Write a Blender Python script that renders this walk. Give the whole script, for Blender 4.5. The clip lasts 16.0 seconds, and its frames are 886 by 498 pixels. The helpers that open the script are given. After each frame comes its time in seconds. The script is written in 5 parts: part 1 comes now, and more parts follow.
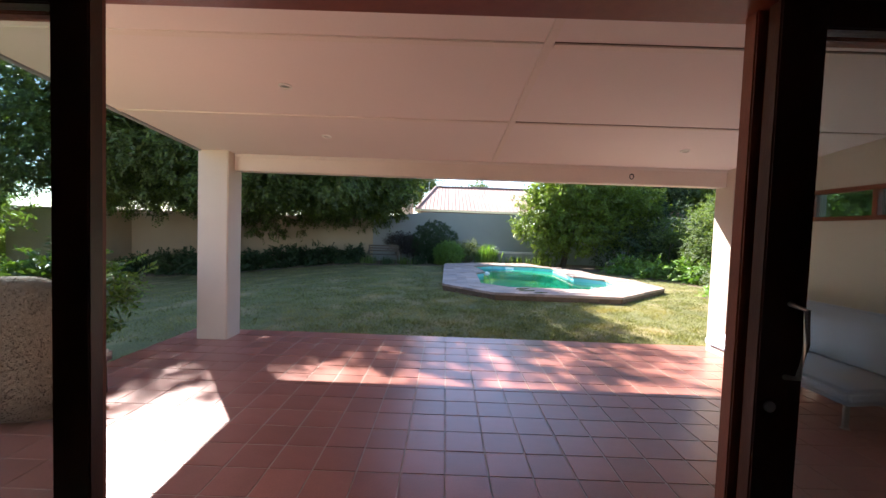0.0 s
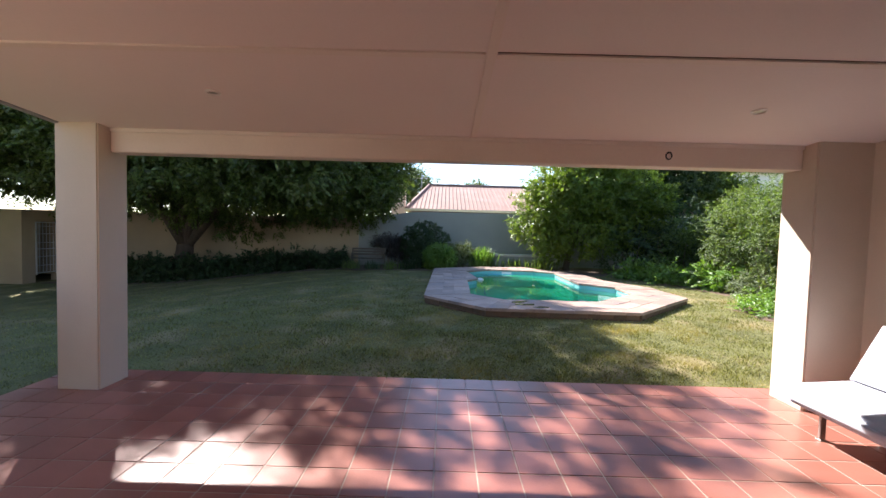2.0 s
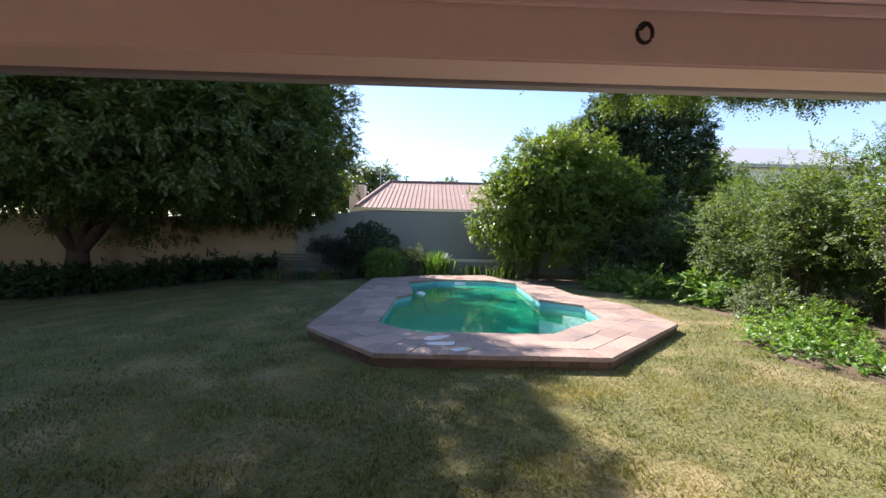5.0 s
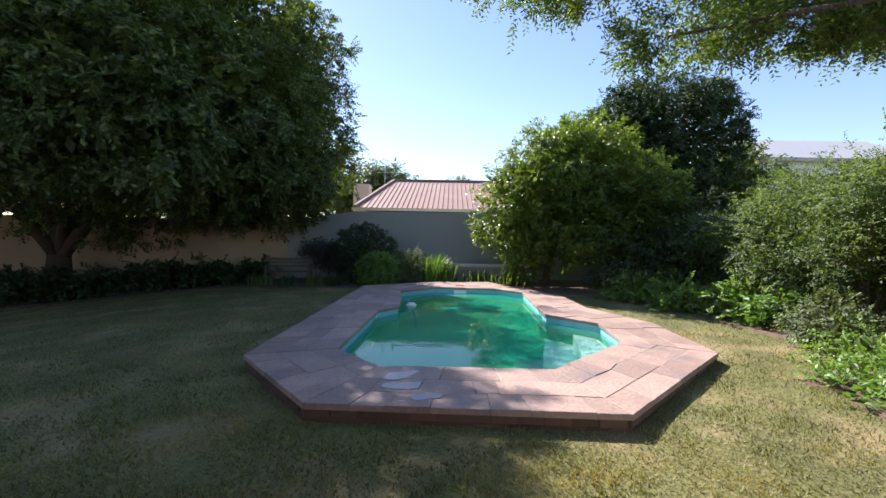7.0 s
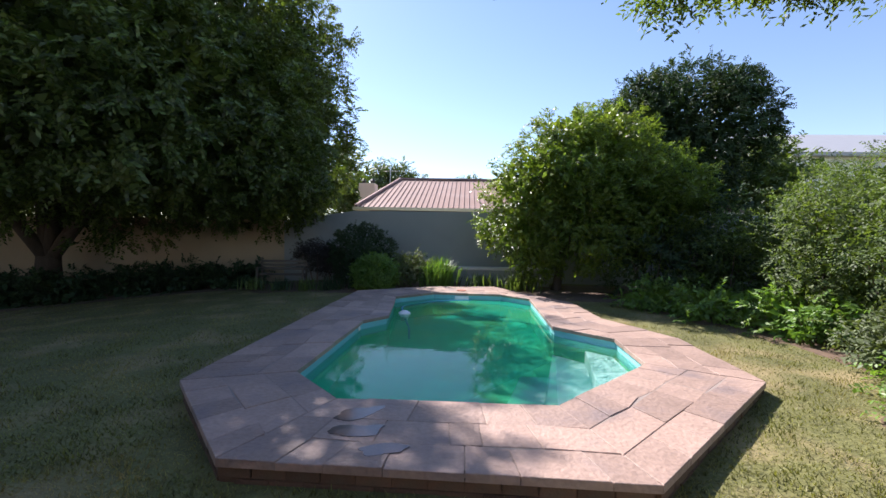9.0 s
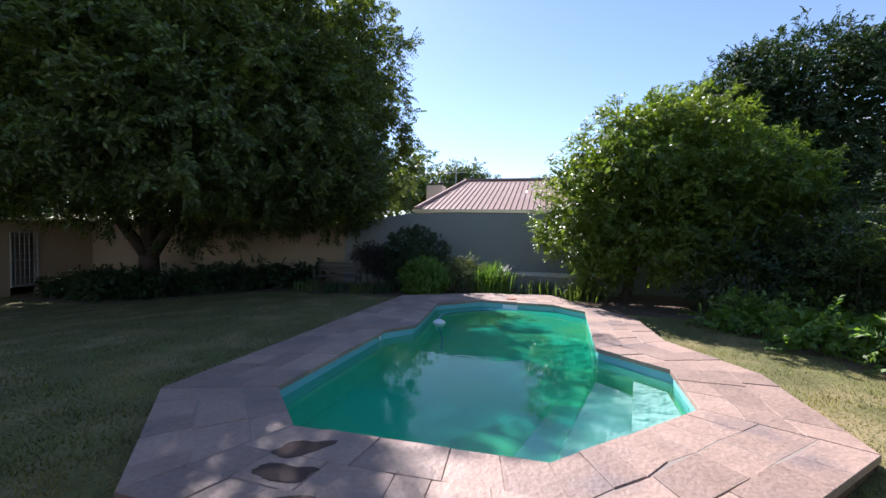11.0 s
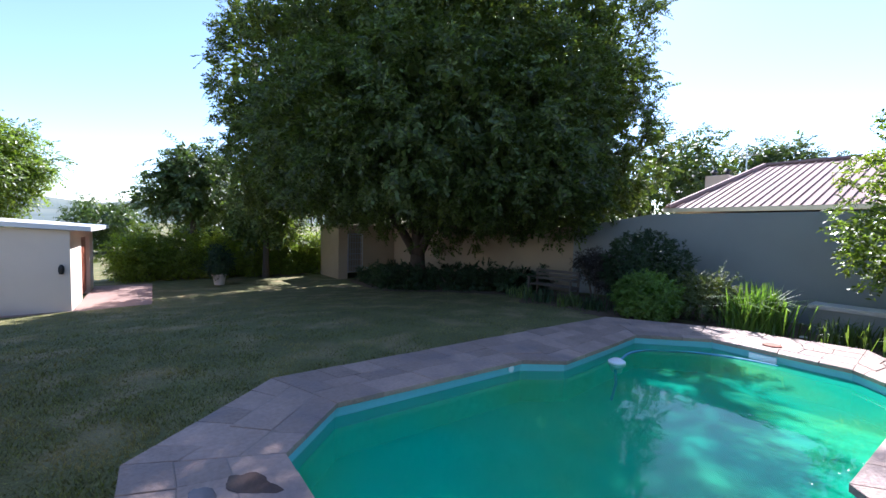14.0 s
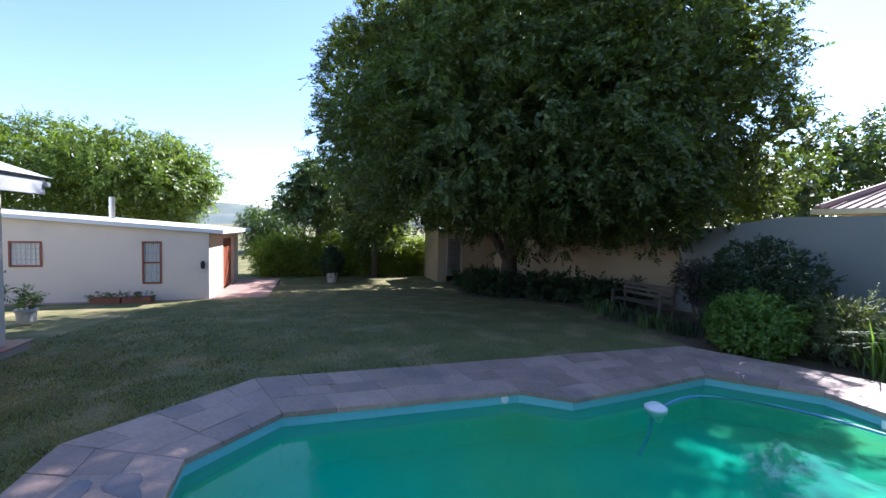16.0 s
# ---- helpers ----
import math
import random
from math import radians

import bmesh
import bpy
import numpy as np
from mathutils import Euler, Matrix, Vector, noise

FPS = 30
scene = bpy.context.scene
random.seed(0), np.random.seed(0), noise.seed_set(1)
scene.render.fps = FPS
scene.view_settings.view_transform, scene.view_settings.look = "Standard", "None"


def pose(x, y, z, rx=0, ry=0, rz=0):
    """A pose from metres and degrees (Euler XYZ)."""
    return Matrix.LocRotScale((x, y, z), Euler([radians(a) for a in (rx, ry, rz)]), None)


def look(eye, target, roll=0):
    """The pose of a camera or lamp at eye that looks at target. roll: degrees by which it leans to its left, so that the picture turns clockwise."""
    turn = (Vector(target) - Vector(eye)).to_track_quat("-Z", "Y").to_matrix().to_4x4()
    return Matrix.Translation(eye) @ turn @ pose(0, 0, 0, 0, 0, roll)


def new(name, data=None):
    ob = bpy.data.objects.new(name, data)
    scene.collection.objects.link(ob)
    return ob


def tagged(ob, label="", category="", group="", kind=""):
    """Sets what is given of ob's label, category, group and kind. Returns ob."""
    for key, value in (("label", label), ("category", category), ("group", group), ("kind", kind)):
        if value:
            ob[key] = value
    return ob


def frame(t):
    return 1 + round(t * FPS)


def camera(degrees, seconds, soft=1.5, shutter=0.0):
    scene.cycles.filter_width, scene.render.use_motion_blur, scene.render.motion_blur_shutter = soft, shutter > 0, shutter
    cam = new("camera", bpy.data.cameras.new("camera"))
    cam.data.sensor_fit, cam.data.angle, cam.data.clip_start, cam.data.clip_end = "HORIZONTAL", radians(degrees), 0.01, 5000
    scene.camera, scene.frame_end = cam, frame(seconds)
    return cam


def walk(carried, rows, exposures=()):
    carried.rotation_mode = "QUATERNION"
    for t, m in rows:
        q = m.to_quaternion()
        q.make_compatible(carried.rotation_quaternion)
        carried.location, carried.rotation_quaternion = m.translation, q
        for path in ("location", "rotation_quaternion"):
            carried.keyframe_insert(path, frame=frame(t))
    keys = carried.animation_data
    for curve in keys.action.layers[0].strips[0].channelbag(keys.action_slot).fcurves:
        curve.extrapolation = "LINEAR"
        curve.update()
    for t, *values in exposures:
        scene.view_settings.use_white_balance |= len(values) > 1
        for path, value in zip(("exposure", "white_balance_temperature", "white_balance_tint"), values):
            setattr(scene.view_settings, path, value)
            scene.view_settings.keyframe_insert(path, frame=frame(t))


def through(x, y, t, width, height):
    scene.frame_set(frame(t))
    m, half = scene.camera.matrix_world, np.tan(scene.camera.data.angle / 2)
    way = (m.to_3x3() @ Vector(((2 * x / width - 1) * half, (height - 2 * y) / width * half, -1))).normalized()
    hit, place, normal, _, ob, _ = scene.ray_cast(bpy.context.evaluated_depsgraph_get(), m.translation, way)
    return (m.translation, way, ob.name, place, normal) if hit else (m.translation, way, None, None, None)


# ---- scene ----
cam = camera(94.9, 16.0)
METRES, EYE, TILT, LEAN, TURN = 12.3, 1.6, 0.0, 0.0, 0.3
ROWS = [
    (0.0, 0.0, 0.0, 0.0, 0.09, -2.52, -2.01),
    (0.5, 0.0057, 0.0262, 0.0004, 0.2, -2.53, -1.88),
    (1.0, 0.0113, 0.0612, 0.0005, 0.2, -2.5, -1.86),
    (1.5, 0.0177, 0.0957, 0.0016, 0.13, -2.48, -1.75),
    (2.0, 0.0313, 0.1327, 0.0034, 0.1, -2.47, -1.59),
    (2.5, 0.0426, 0.1654, 0.0039, -0.22, -2.45, -1.57),
    (3.0, 0.0632, 0.2014, 0.004, -0.65, -2.39, -1.47),
    (3.5, 0.0854, 0.2346, 0.0053, -1.12, -2.38, -1.35),
    (4.0, 0.1073, 0.2717, 0.0068, -1.75, -2.36, -1.27),
    (6.5, 0.1867, 0.4194, 0.0124, -0.48, -2.16, -1.1),
    (7.0, 0.1938, 0.4425, 0.0139, 0.84, -2.25, -1.13),
    (7.5, 0.202, 0.4621, 0.0136, 1.58, -2.19, -1.11),
    (8.0, 0.2094, 0.4809, 0.0135, 2.14, -2.16, -1.11),
]
# round the pool: seconds, eye, a point looked at, roll
POOL_ROWS = [
    (10.5, (3.198, 6.957, 1.78), (2.896, 8.933, 1.71), 1.2),
    (11.0, (3.496, 7.122, 1.818), (2.982, 9.053, 1.744), 1.2),
    (11.5, (3.707, 7.289, 1.825), (2.993, 9.156, 1.746), 1.2),
    (12.0, (3.93, 7.53, 1.882), (2.965, 9.279, 1.79), 1.25),
    (12.5, (4.168, 7.793, 1.963), (2.99, 9.407, 1.868), 1.25),
    (13.0, (4.38, 8.127, 2.025), (3.021, 9.59, 1.92), 1.25),
    (13.5, (4.54, 8.556, 2.04), (3.033, 9.866, 1.931), 1.2),
    (14.0, (4.706, 9.059, 2.036), (3.08, 10.219, 1.928), 1.2),
    (14.5, (4.83, 9.55, 2.042), (3.124, 10.588, 1.933), 1.2),
    (15.0, (4.93, 10.06, 2.058), (3.141, 10.947, 1.947), 1.15),
    (15.5, (5.005, 10.48, 2.09), (3.147, 11.211, 1.979), 1.2),
    (16.0, (5.05, 10.819, 2.117), (3.141, 11.406, 2.01), 1.4),
]


def exposure_rows():
    stops = [(0.0, 2.35), (0.5, 2.08), (1.5, 1.85), (3.0, 1.74), (4.0, 1.62), (6.5, 1.26), (8.0, 1.24), (10.5, 1.04), (12.5, 1.4), (14.0, 1.6), (16.0, 1.65)]
    kelvin = {0.0: 6150, 0.5: 6150, 1.5: 6150, 3.0: 6350, 4.0: 6300, 10.5: 6000, 12.5: 5700, 14.0: 5600, 16.0: 5600}
    return [(t, s, kelvin.get(t, 6150), 15 if t < 2 else 17 if t < 5 else 20) for t, s in stops]


walk(cam, [(t, pose(0, 0, EYE, TILT, LEAN, TURN) @ pose(METRES * x, METRES * y, METRES * z, 90 + pitch, roll, yaw)) for t, x, y, z, yaw, pitch, roll in ROWS]
     + [(t, look(eye, target, roll)) for t, eye, target, roll in POOL_ROWS], exposure_rows())

# ---- world and sun ----
SUN_AZ, SUN_EL = 36.0, 41.5          # degrees left of +y, degrees up
world = bpy.data.worlds.new("world")
scene.world = world
world.use_nodes = True
wn = world.node_tree
sky = wn.nodes.new("ShaderNodeTexSky")
sky.sky_type, sky.sun_disc = "NISHITA", False
sky.sun_elevation, sky.sun_rotation = radians(SUN_EL), radians(-SUN_AZ)
sky.air_density, sky.dust_density = 1.0, 0.12
wn.nodes["Background"].inputs[1].default_value = 0.095
wn.links.new(sky.outputs[0], wn.nodes["Background"].inputs[0])
sun_data = bpy.data.lights.new("sun", "SUN")
sun_data.energy, sun_data.angle, sun_data.color = 5.0, radians(0.53), (1.0, 0.94, 0.84)
sun = new("sun", sun_data)
sun.matrix_world = look((-0.588 * 60, 0.809 * 60, 0.884 * 60), (0, 0, 0))


# ---- materials ----
def material(name, base, rough=0.6, vary=0.15, scale=8.0, grain=80.0, bump=0.1, metal=0.0, spec=0.5, stain=None, stain_scale=1.5,
             stain_amount=0.3, per_object=0.0, per_island=0.0, stretch=(1, 1, 1), bump_dist=0.01):
    m = bpy.data.materials.new(name)
    m.use_nodes = True
    t = m.node_tree
    n, l = t.nodes, t.links
    b = n["Principled BSDF"]
    b.inputs["Roughness"].default_value, b.inputs["Metallic"].default_value = rough, metal
    b.inputs["Specular IOR Level"].default_value = spec
    co = n.new("ShaderNodeTexCoord")
    mp = n.new("ShaderNodeMapping")
    mp.inputs["Scale"].default_value = stretch
    l.new(co.outputs["Object"], mp.inputs[0])
    big, small = n.new("ShaderNodeTexNoise"), n.new("ShaderNodeTexNoise")
    big.inputs["Scale"].default_value, small.inputs["Scale"].default_value = scale, grain
    big.inputs["Detail"].default_value, small.inputs["Detail"].default_value = 5, 3
    l.new(mp.outputs[0], big.inputs[0]), l.new(mp.outputs[0], small.inputs[0])
    add = n.new("ShaderNodeMath")
    add.operation = "ADD"
    l.new(big.outputs[0], add.inputs[0]), l.new(small.outputs[0], add.inputs[1])
    val = add.outputs[0]
    lo, hi = 1 - vary, 1 + vary
    if per_object or per_island:
        src = n.new("ShaderNodeObjectInfo").outputs["Random"] if per_object else n.new("ShaderNodeNewGeometry").outputs["Random Per Island"]
        mr = n.new("ShaderNodeMath")
        mr.operation = "MULTIPLY_ADD"
        amount = (per_object or per_island) / max(vary, 0.01)
        mr.inputs[1].default_value, mr.inputs[2].default_value = amount, -amount / 2
        l.new(src, mr.inputs[0])
        a2 = n.new("ShaderNodeMath")
        a2.operation = "ADD"
        l.new(val, a2.inputs[0]), l.new(mr.outputs[0], a2.inputs[1])
        val = a2.outputs[0]
        lo, hi = 1 - vary - (per_object or per_island) * 0.5, 1 + vary + (per_object or per_island) * 0.5
    rng = n.new("ShaderNodeMapRange")
    span = (hi - lo) / (2 * vary) * 0.5
    rng.inputs["From Min"].default_value, rng.inputs["From Max"].default_value = 1 - span, 1 + span
    rng.inputs["To Min"].default_value, rng.inputs["To Max"].default_value = lo, hi
    l.new(val, rng.inputs[0])
    mul = n.new("ShaderNodeVectorMath")
    mul.operation = "SCALE"
    mul.inputs[0].default_value = base
    l.new(rng.outputs[0], mul.inputs["Scale"])
    col = mul.outputs[0]
    if stain:
        sn = n.new("ShaderNodeTexNoise")
        sn.inputs["Scale"].default_value, sn.inputs["Detail"].default_value = stain_scale, 6
        l.new(co.outputs["Object"], sn.inputs[0])
        sr = n.new("ShaderNodeMapRange")
        sr.inputs["From Min"].default_value, sr.inputs["From Max"].default_value = 0.5, 0.68
        sr.inputs["To Max"].default_value = stain_amount
        l.new(sn.outputs[0], sr.inputs[0])
        mx = n.new("ShaderNodeMix")
        mx.data_type = "RGBA"
        l.new(sr.outputs[0], mx.inputs[0]), l.new(col, mx.inputs[6])
        mx.inputs[7].default_value = (*stain, 1)
        col = mx.outputs[2]
    l.new(col, b.inputs["Base Color"])
    if bump:
        bp = n.new("ShaderNodeBump")
        bp.inputs["Strength"].default_value, bp.inputs["Distance"].default_value = bump, bump_dist
        l.new(add.outputs[0], bp.inputs["Height"]), l.new(bp.outputs[0], b.inputs["Normal"])
    return m


def leaf_material(name, base, vary=0.35, through=0.35, rough=0.45, yellow=(0.25, 0.27, 0.03), tint=0.15):
    m = material(name, base, rough, vary=0.2, scale=0.8, grain=6, bump=0, per_island=vary, stain=yellow, stain_scale=0.9, stain_amount=tint)
    t = m.node_tree
    n, l = t.nodes, t.links
    b, out = n["Principled BSDF"], n["Material Output"]
    col = b.inputs["Base Color"].links[0].from_socket
    tr = n.new("ShaderNodeBsdfTranslucent")
    sc = n.new("ShaderNodeMix")
    sc.data_type, sc.blend_type = "RGBA", "MULTIPLY"
    sc.inputs[0].default_value = 1
    l.new(col, sc.inputs[6])
    sc.inputs[7].default_value = (1.6, 1.7, 0.6, 1)
    l.new(sc.outputs[2], tr.inputs[0])
    mix = n.new("ShaderNodeMixShader")
    mix.inputs[0].default_value = through
    l.new(b.outputs[0], mix.inputs[1]), l.new(tr.outputs[0], mix.inputs[2]), l.new(mix.outputs[0], out.inputs[0])
    return m


def glass_material(name, tint=(0.9, 0.95, 0.95)):
    m = bpy.data.materials.new(name)
    m.use_nodes = True
    n, l = m.node_tree.nodes, m.node_tree.links
    n.remove(n["Principled BSDF"])
    tr, gl, lw, pw, mx = (n.new(k) for k in ("ShaderNodeBsdfTransparent", "ShaderNodeBsdfGlossy", "ShaderNodeLayerWeight", "ShaderNodeMath", "ShaderNodeMixShader"))
    tr.inputs[0].default_value = (*tint, 1)
    gl.inputs["Roughness"].default_value = 0.02
    pw.operation, pw.inputs[1].default_value = "POWER", 4.0
    ma = n.new("ShaderNodeMath")
    ma.operation, ma.inputs[1].default_value, ma.inputs[2].default_value = "MULTIPLY_ADD", 0.85, 0.05
    l.new(lw.outputs["Facing"], pw.inputs[0]), l.new(pw.outputs[0], ma.inputs[0]), l.new(ma.outputs[0], mx.inputs[0])
    l.new(tr.outputs[0], mx.inputs[1]), l.new(gl.outputs[0], mx.inputs[2])
    l.new(mx.outputs[0], n["Material Output"].inputs[0])
    return m


def water_material(name, murk):
    m = bpy.data.materials.new(name)
    m.use_nodes = True
    n, l = m.node_tree.nodes, m.node_tree.links
    n.remove(n["Principled BSDF"])
    co = n.new("ShaderNodeTexCoord")
    ns = n.new("ShaderNodeTexNoise")
    ns.inputs["Scale"].default_value = 0.45
    l.new(co.outputs["Object"], ns.inputs[0])
    ramp = n.new("ShaderNodeValToRGB")
    ramp.color_ramp.elements[0].position, ramp.color_ramp.elements[1].position = 0.38, 0.62
    ramp.color_ramp.elements[0].color, ramp.color_ramp.elements[1].color = (0.03, 0.64, 0.4, 1), (0.12, 0.64, 0.25, 1)
    l.new(ns.outputs[0], ramp.inputs[0])
    df, tr, gl = n.new("ShaderNodeBsdfDiffuse"), n.new("ShaderNodeBsdfTransparent"), n.new("ShaderNodeBsdfGlossy")
    tr.inputs[0].default_value = (0.84, 0.99, 0.985, 1)
    gl.inputs["Roughness"].default_value = 0.02
    l.new(ramp.outputs[0], df.inputs[0])
    wv = n.new("ShaderNodeTexNoise")
    wv.inputs["Scale"].default_value, wv.inputs["Detail"].default_value = 5.0, 2
    bp = n.new("ShaderNodeBump")
    bp.inputs["Strength"].default_value, bp.inputs["Distance"].default_value = 0.14, 0.012
    l.new(co.outputs["Object"], wv.inputs[0]), l.new(wv.outputs[0], bp.inputs["Height"])
    fr = n.new("ShaderNodeFresnel")
    fr.inputs[0].default_value = 1.33
    l.new(bp.outputs[0], gl.inputs["Normal"]), l.new(bp.outputs[0], fr.inputs["Normal"])
    m1, m2 = n.new("ShaderNodeMixShader"), n.new("ShaderNodeMixShader")
    m1.inputs[0].default_value = murk
    l.new(tr.outputs[0], m1.inputs[1]), l.new(df.outputs[0], m1.inputs[2])
    l.new(fr.outputs[0], m2.inputs[0]), l.new(m1.outputs[0], m2.inputs[1]), l.new(gl.outputs[0], m2.inputs[2])
    l.new(m2.outputs[0], n["Material Output"].inputs[0])
    return m


def haze_material():
    """Added sheet imitating murk all through the water: part of the light passes."""
    m = material("imitated_murk", (0.045, 0.74, 0.41), 1.0, 0.12, 0.5, 3, 0, spec=0.0, stain=(0.22, 0.66, 0.16), stain_scale=0.35, stain_amount=0.8)
    n, l = m.node_tree.nodes, m.node_tree.links
    tr, mx = n.new("ShaderNodeBsdfTransparent"), n.new("ShaderNodeMixShader")
    tr.inputs[0].default_value = (0.8, 1.0, 0.95, 1)
    mx.inputs[0].default_value = 0.7
    l.new(tr.outputs[0], mx.inputs[1]), l.new(n["Principled BSDF"].outputs[0], mx.inputs[2]), l.new(mx.outputs[0], n["Material Output"].inputs[0])
    return m


M_PLASTER = material("cream_plaster", (0.68, 0.58, 0.47), 0.85, 0.06, 2.5, 120, 0.15, stain=(0.5, 0.41, 0.32), stain_scale=0.7, stain_amount=0.25)
M_CEIL = material("pinkish_ceiling_paint", (0.80, 0.72, 0.68), 0.7, 0.03, 1.2, 60, 0.03)
M_STRIP = material("white_cover_strip", (0.78, 0.70, 0.63), 0.6, 0.04, 3, 60, 0.03)
M_SHADOWGAP = material("painted_strip_shadow", (0.2, 0.15, 0.12), 0.8, 0.1, 6, 60, 0)
M_BEAM = material("painted_beam", (0.78, 0.68, 0.60), 0.6, 0.05, 3, 70, 0.05, stain=(0.6, 0.48, 0.4), stain_scale=1.1, stain_amount=0.25)
M_TILE = material("terracotta_tile", (0.33, 0.13, 0.095), 0.30, 0.16, 4, 70, 0.06, per_object=0.12, stain=(0.25, 0.09, 0.065), stain_scale=2.2, stain_amount=0.5)
M_TILE_FAR = material("terracotta_tile_far", (0.33, 0.13, 0.095), 0.30, 0.16, 4, 70, 0.06, per_island=0.22, stain=(0.25, 0.09, 0.065), stain_scale=2.2, stain_amount=0.5)
M_GROUT = material("pale_grout", (0.42, 0.33, 0.27), 0.9, 0.2, 5, 90, 0.2)
M_SLAB = material("pink_grey_flagstone", (0.35, 0.24, 0.187), 0.62, 0.28, 4, 26, 0.5, per_object=0.2, stain=(0.21, 0.16, 0.148), stain_scale=2.0, stain_amount=0.85, bump_dist=0.02)
M_MORTAR = material("grey_mortar", (0.30, 0.245, 0.21), 0.95, 0.2, 6, 90, 0.3)
M_BRICK = material("weathered_brick", (0.135, 0.075, 0.043), 0.9, 0.3, 6, 70, 0.4, per_object=0.22, stain=(0.09, 0.08, 0.05), stain_scale=4, stain_amount=0.6)
M_POOL = material("pool_paint_turquoise", (0.21, 0.56, 0.61), 0.5, 0.08, 1.5, 30, 0.03, stain=(0.18, 0.55, 0.45), stain_scale=1.3, stain_amount=0.4)
# algae green that also carries the tint of light through deep water
M_ALGAE = material("algae_and_depth_tint_pool_paint", (0.06, 0.74, 0.48), 0.6, 0.2, 0.8, 20, 0.03, stain=(0.16, 0.60, 0.22), stain_scale=0.6, stain_amount=0.8)
M_STEP = material("pool_step_pale", (0.84, 0.9, 0.9), 0.5, 0.06, 2, 30, 0.03)
M_WATER = water_material("pool_water", 0.32)
M_SHALLOW = water_material("shallow_pool_water", 0.16)
M_HAZE = haze_material()
M_SOIL = material("garden_soil", (0.13, 0.085, 0.055), 0.95, 0.35, 5, 60, 0.6)
M_WALL_TAN = material("tan_garden_wall", (0.42, 0.32, 0.205), 0.9, 0.08, 1.0, 60, 0.2, stain=(0.32, 0.245, 0.16), stain_scale=0.6, stain_amount=0.4)
M_WALL_GREY = material("grey_green_wall", (0.28, 0.29, 0.265), 0.9, 0.08, 1.0, 60, 0.2, stain=(0.21, 0.22, 0.20), stain_scale=0.6, stain_amount=0.4)
M_OUTB = material("outbuilding_cream_render", (0.80, 0.665, 0.53), 0.9, 0.05, 1.5, 80, 0.15, stain=(0.52, 0.45, 0.37), stain_scale=0.5, stain_amount=0.3)
M_WHITE = material("white_paint", (0.78, 0.76, 0.72), 0.5, 0.05, 4, 60, 0.05)
M_GREYW = material("grey_painted_timber", (0.33, 0.34, 0.36), 0.6, 0.08, 4, 60, 0.1)
M_WOOD = material("near_black_hardwood", (0.075, 0.026, 0.012), 0.35, 0.3, 3, 60, 0.08, stretch=(6, 6, 0.7))
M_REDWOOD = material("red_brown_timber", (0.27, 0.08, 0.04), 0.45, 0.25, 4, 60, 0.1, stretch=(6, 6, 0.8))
M_METAL = material("brushed_metal", (0.55, 0.53, 0.50), 0.3, 0.05, 8, 90, 0.02, metal=1.0)
M_BLACK = material("black_iron", (0.02, 0.02, 0.02), 0.5, 0.2, 8, 90, 0.05)
M_IRONW = material("white_gate_iron", (0.5, 0.49, 0.46), 0.5, 0.1, 8, 90, 0.05)
M_FABRIC = material("pale_grey_fabric", (0.46, 0.47, 0.52), 0.95, 0.07, 5, 350, 0.25, bump_dist=0.003)
M_SHAG = material("brown_shaggy_wool", (0.12, 0.085, 0.068), 1.0, 0.35, 10, 200, 0.5, per_island=0.4)
M_BARK = material("dark_bark", (0.085, 0.062, 0.045), 0.95, 0.35, 5, 40, 0.8, stretch=(2, 2, 0.5), bump_dist=0.03)
M_TWIG = material("dry_twig", (0.20, 0.15, 0.11), 0.95, 0.3, 8, 50, 0.3)
M_ROOF = material("faded_pink_metal_roof", (0.30, 0.185, 0.15), 0.8, 0.15, 1.2, 40, 0.05, stain=(0.36, 0.265, 0.23), stain_scale=0.8, stain_amount=0.4, per_object=0.15)
M_GUTTER = material("cream_gutter", (0.74, 0.66, 0.45), 0.5, 0.05, 4, 60, 0.02)
M_ROOFW = material("pale_roof_sheet", (0.42, 0.415, 0.41), 0.5, 0.08, 2, 60, 0.03)
M_PAVE = material("pink_brick_paving", (0.34, 0.22, 0.18), 0.85, 0.2, 4, 60, 0.3, per_object=0.25)
M_CURTAIN = material("white_curtain", (0.82, 0.80, 0.75), 0.9, 0.08, 3, 90, 0.1, stretch=(8, 8, 0.3))
M_POT = material("terracotta_planter", (0.33, 0.12, 0.07), 0.8, 0.15, 6, 70, 0.2)
M_POTW = material("pale_cement_pot", (0.55, 0.52, 0.48), 0.85, 0.12, 5, 70, 0.25)
M_BENCH = material("weathered_bench_timber", (0.085, 0.066, 0.047), 0.85, 0.25, 5, 60, 0.25, stretch=(0.6, 6, 6))
M_PLASTIC = material("white_pool_plastic", (0.82, 0.82, 0.80), 0.4, 0.03, 5, 50, 0.02)
M_HOSE = material("blue_hose", (0.05, 0.28, 0.45), 0.4, 0.05, 5, 50, 0.02)
M_ROOM = material("room_paint", (0.32, 0.28, 0.24), 0.9, 0.05, 2, 60, 0.05)
M_GLASS = glass_material("clear_glass")
M_GLASSC = glass_material("thin_clear_glass", (0.99, 0.995, 0.995))
M_GLASSD = glass_material("dark_window_glass", (0.55, 0.6, 0.6))
L_TREE = leaf_material("dark_tree_leaf", (0.076, 0.108, 0.028), 0.6, 0.4, rough=0.48, tint=0.4, yellow=(0.14, 0.15, 0.025))
L_LIME = leaf_material("lime_shrub_leaf", (0.118, 0.17, 0.033), 0.5, 0.45, rough=0.38, tint=0.3)
L_MID = leaf_material("mid_green_leaf", (0.098, 0.142, 0.044), 0.5, 0.4, rough=0.62, tint=0.2)
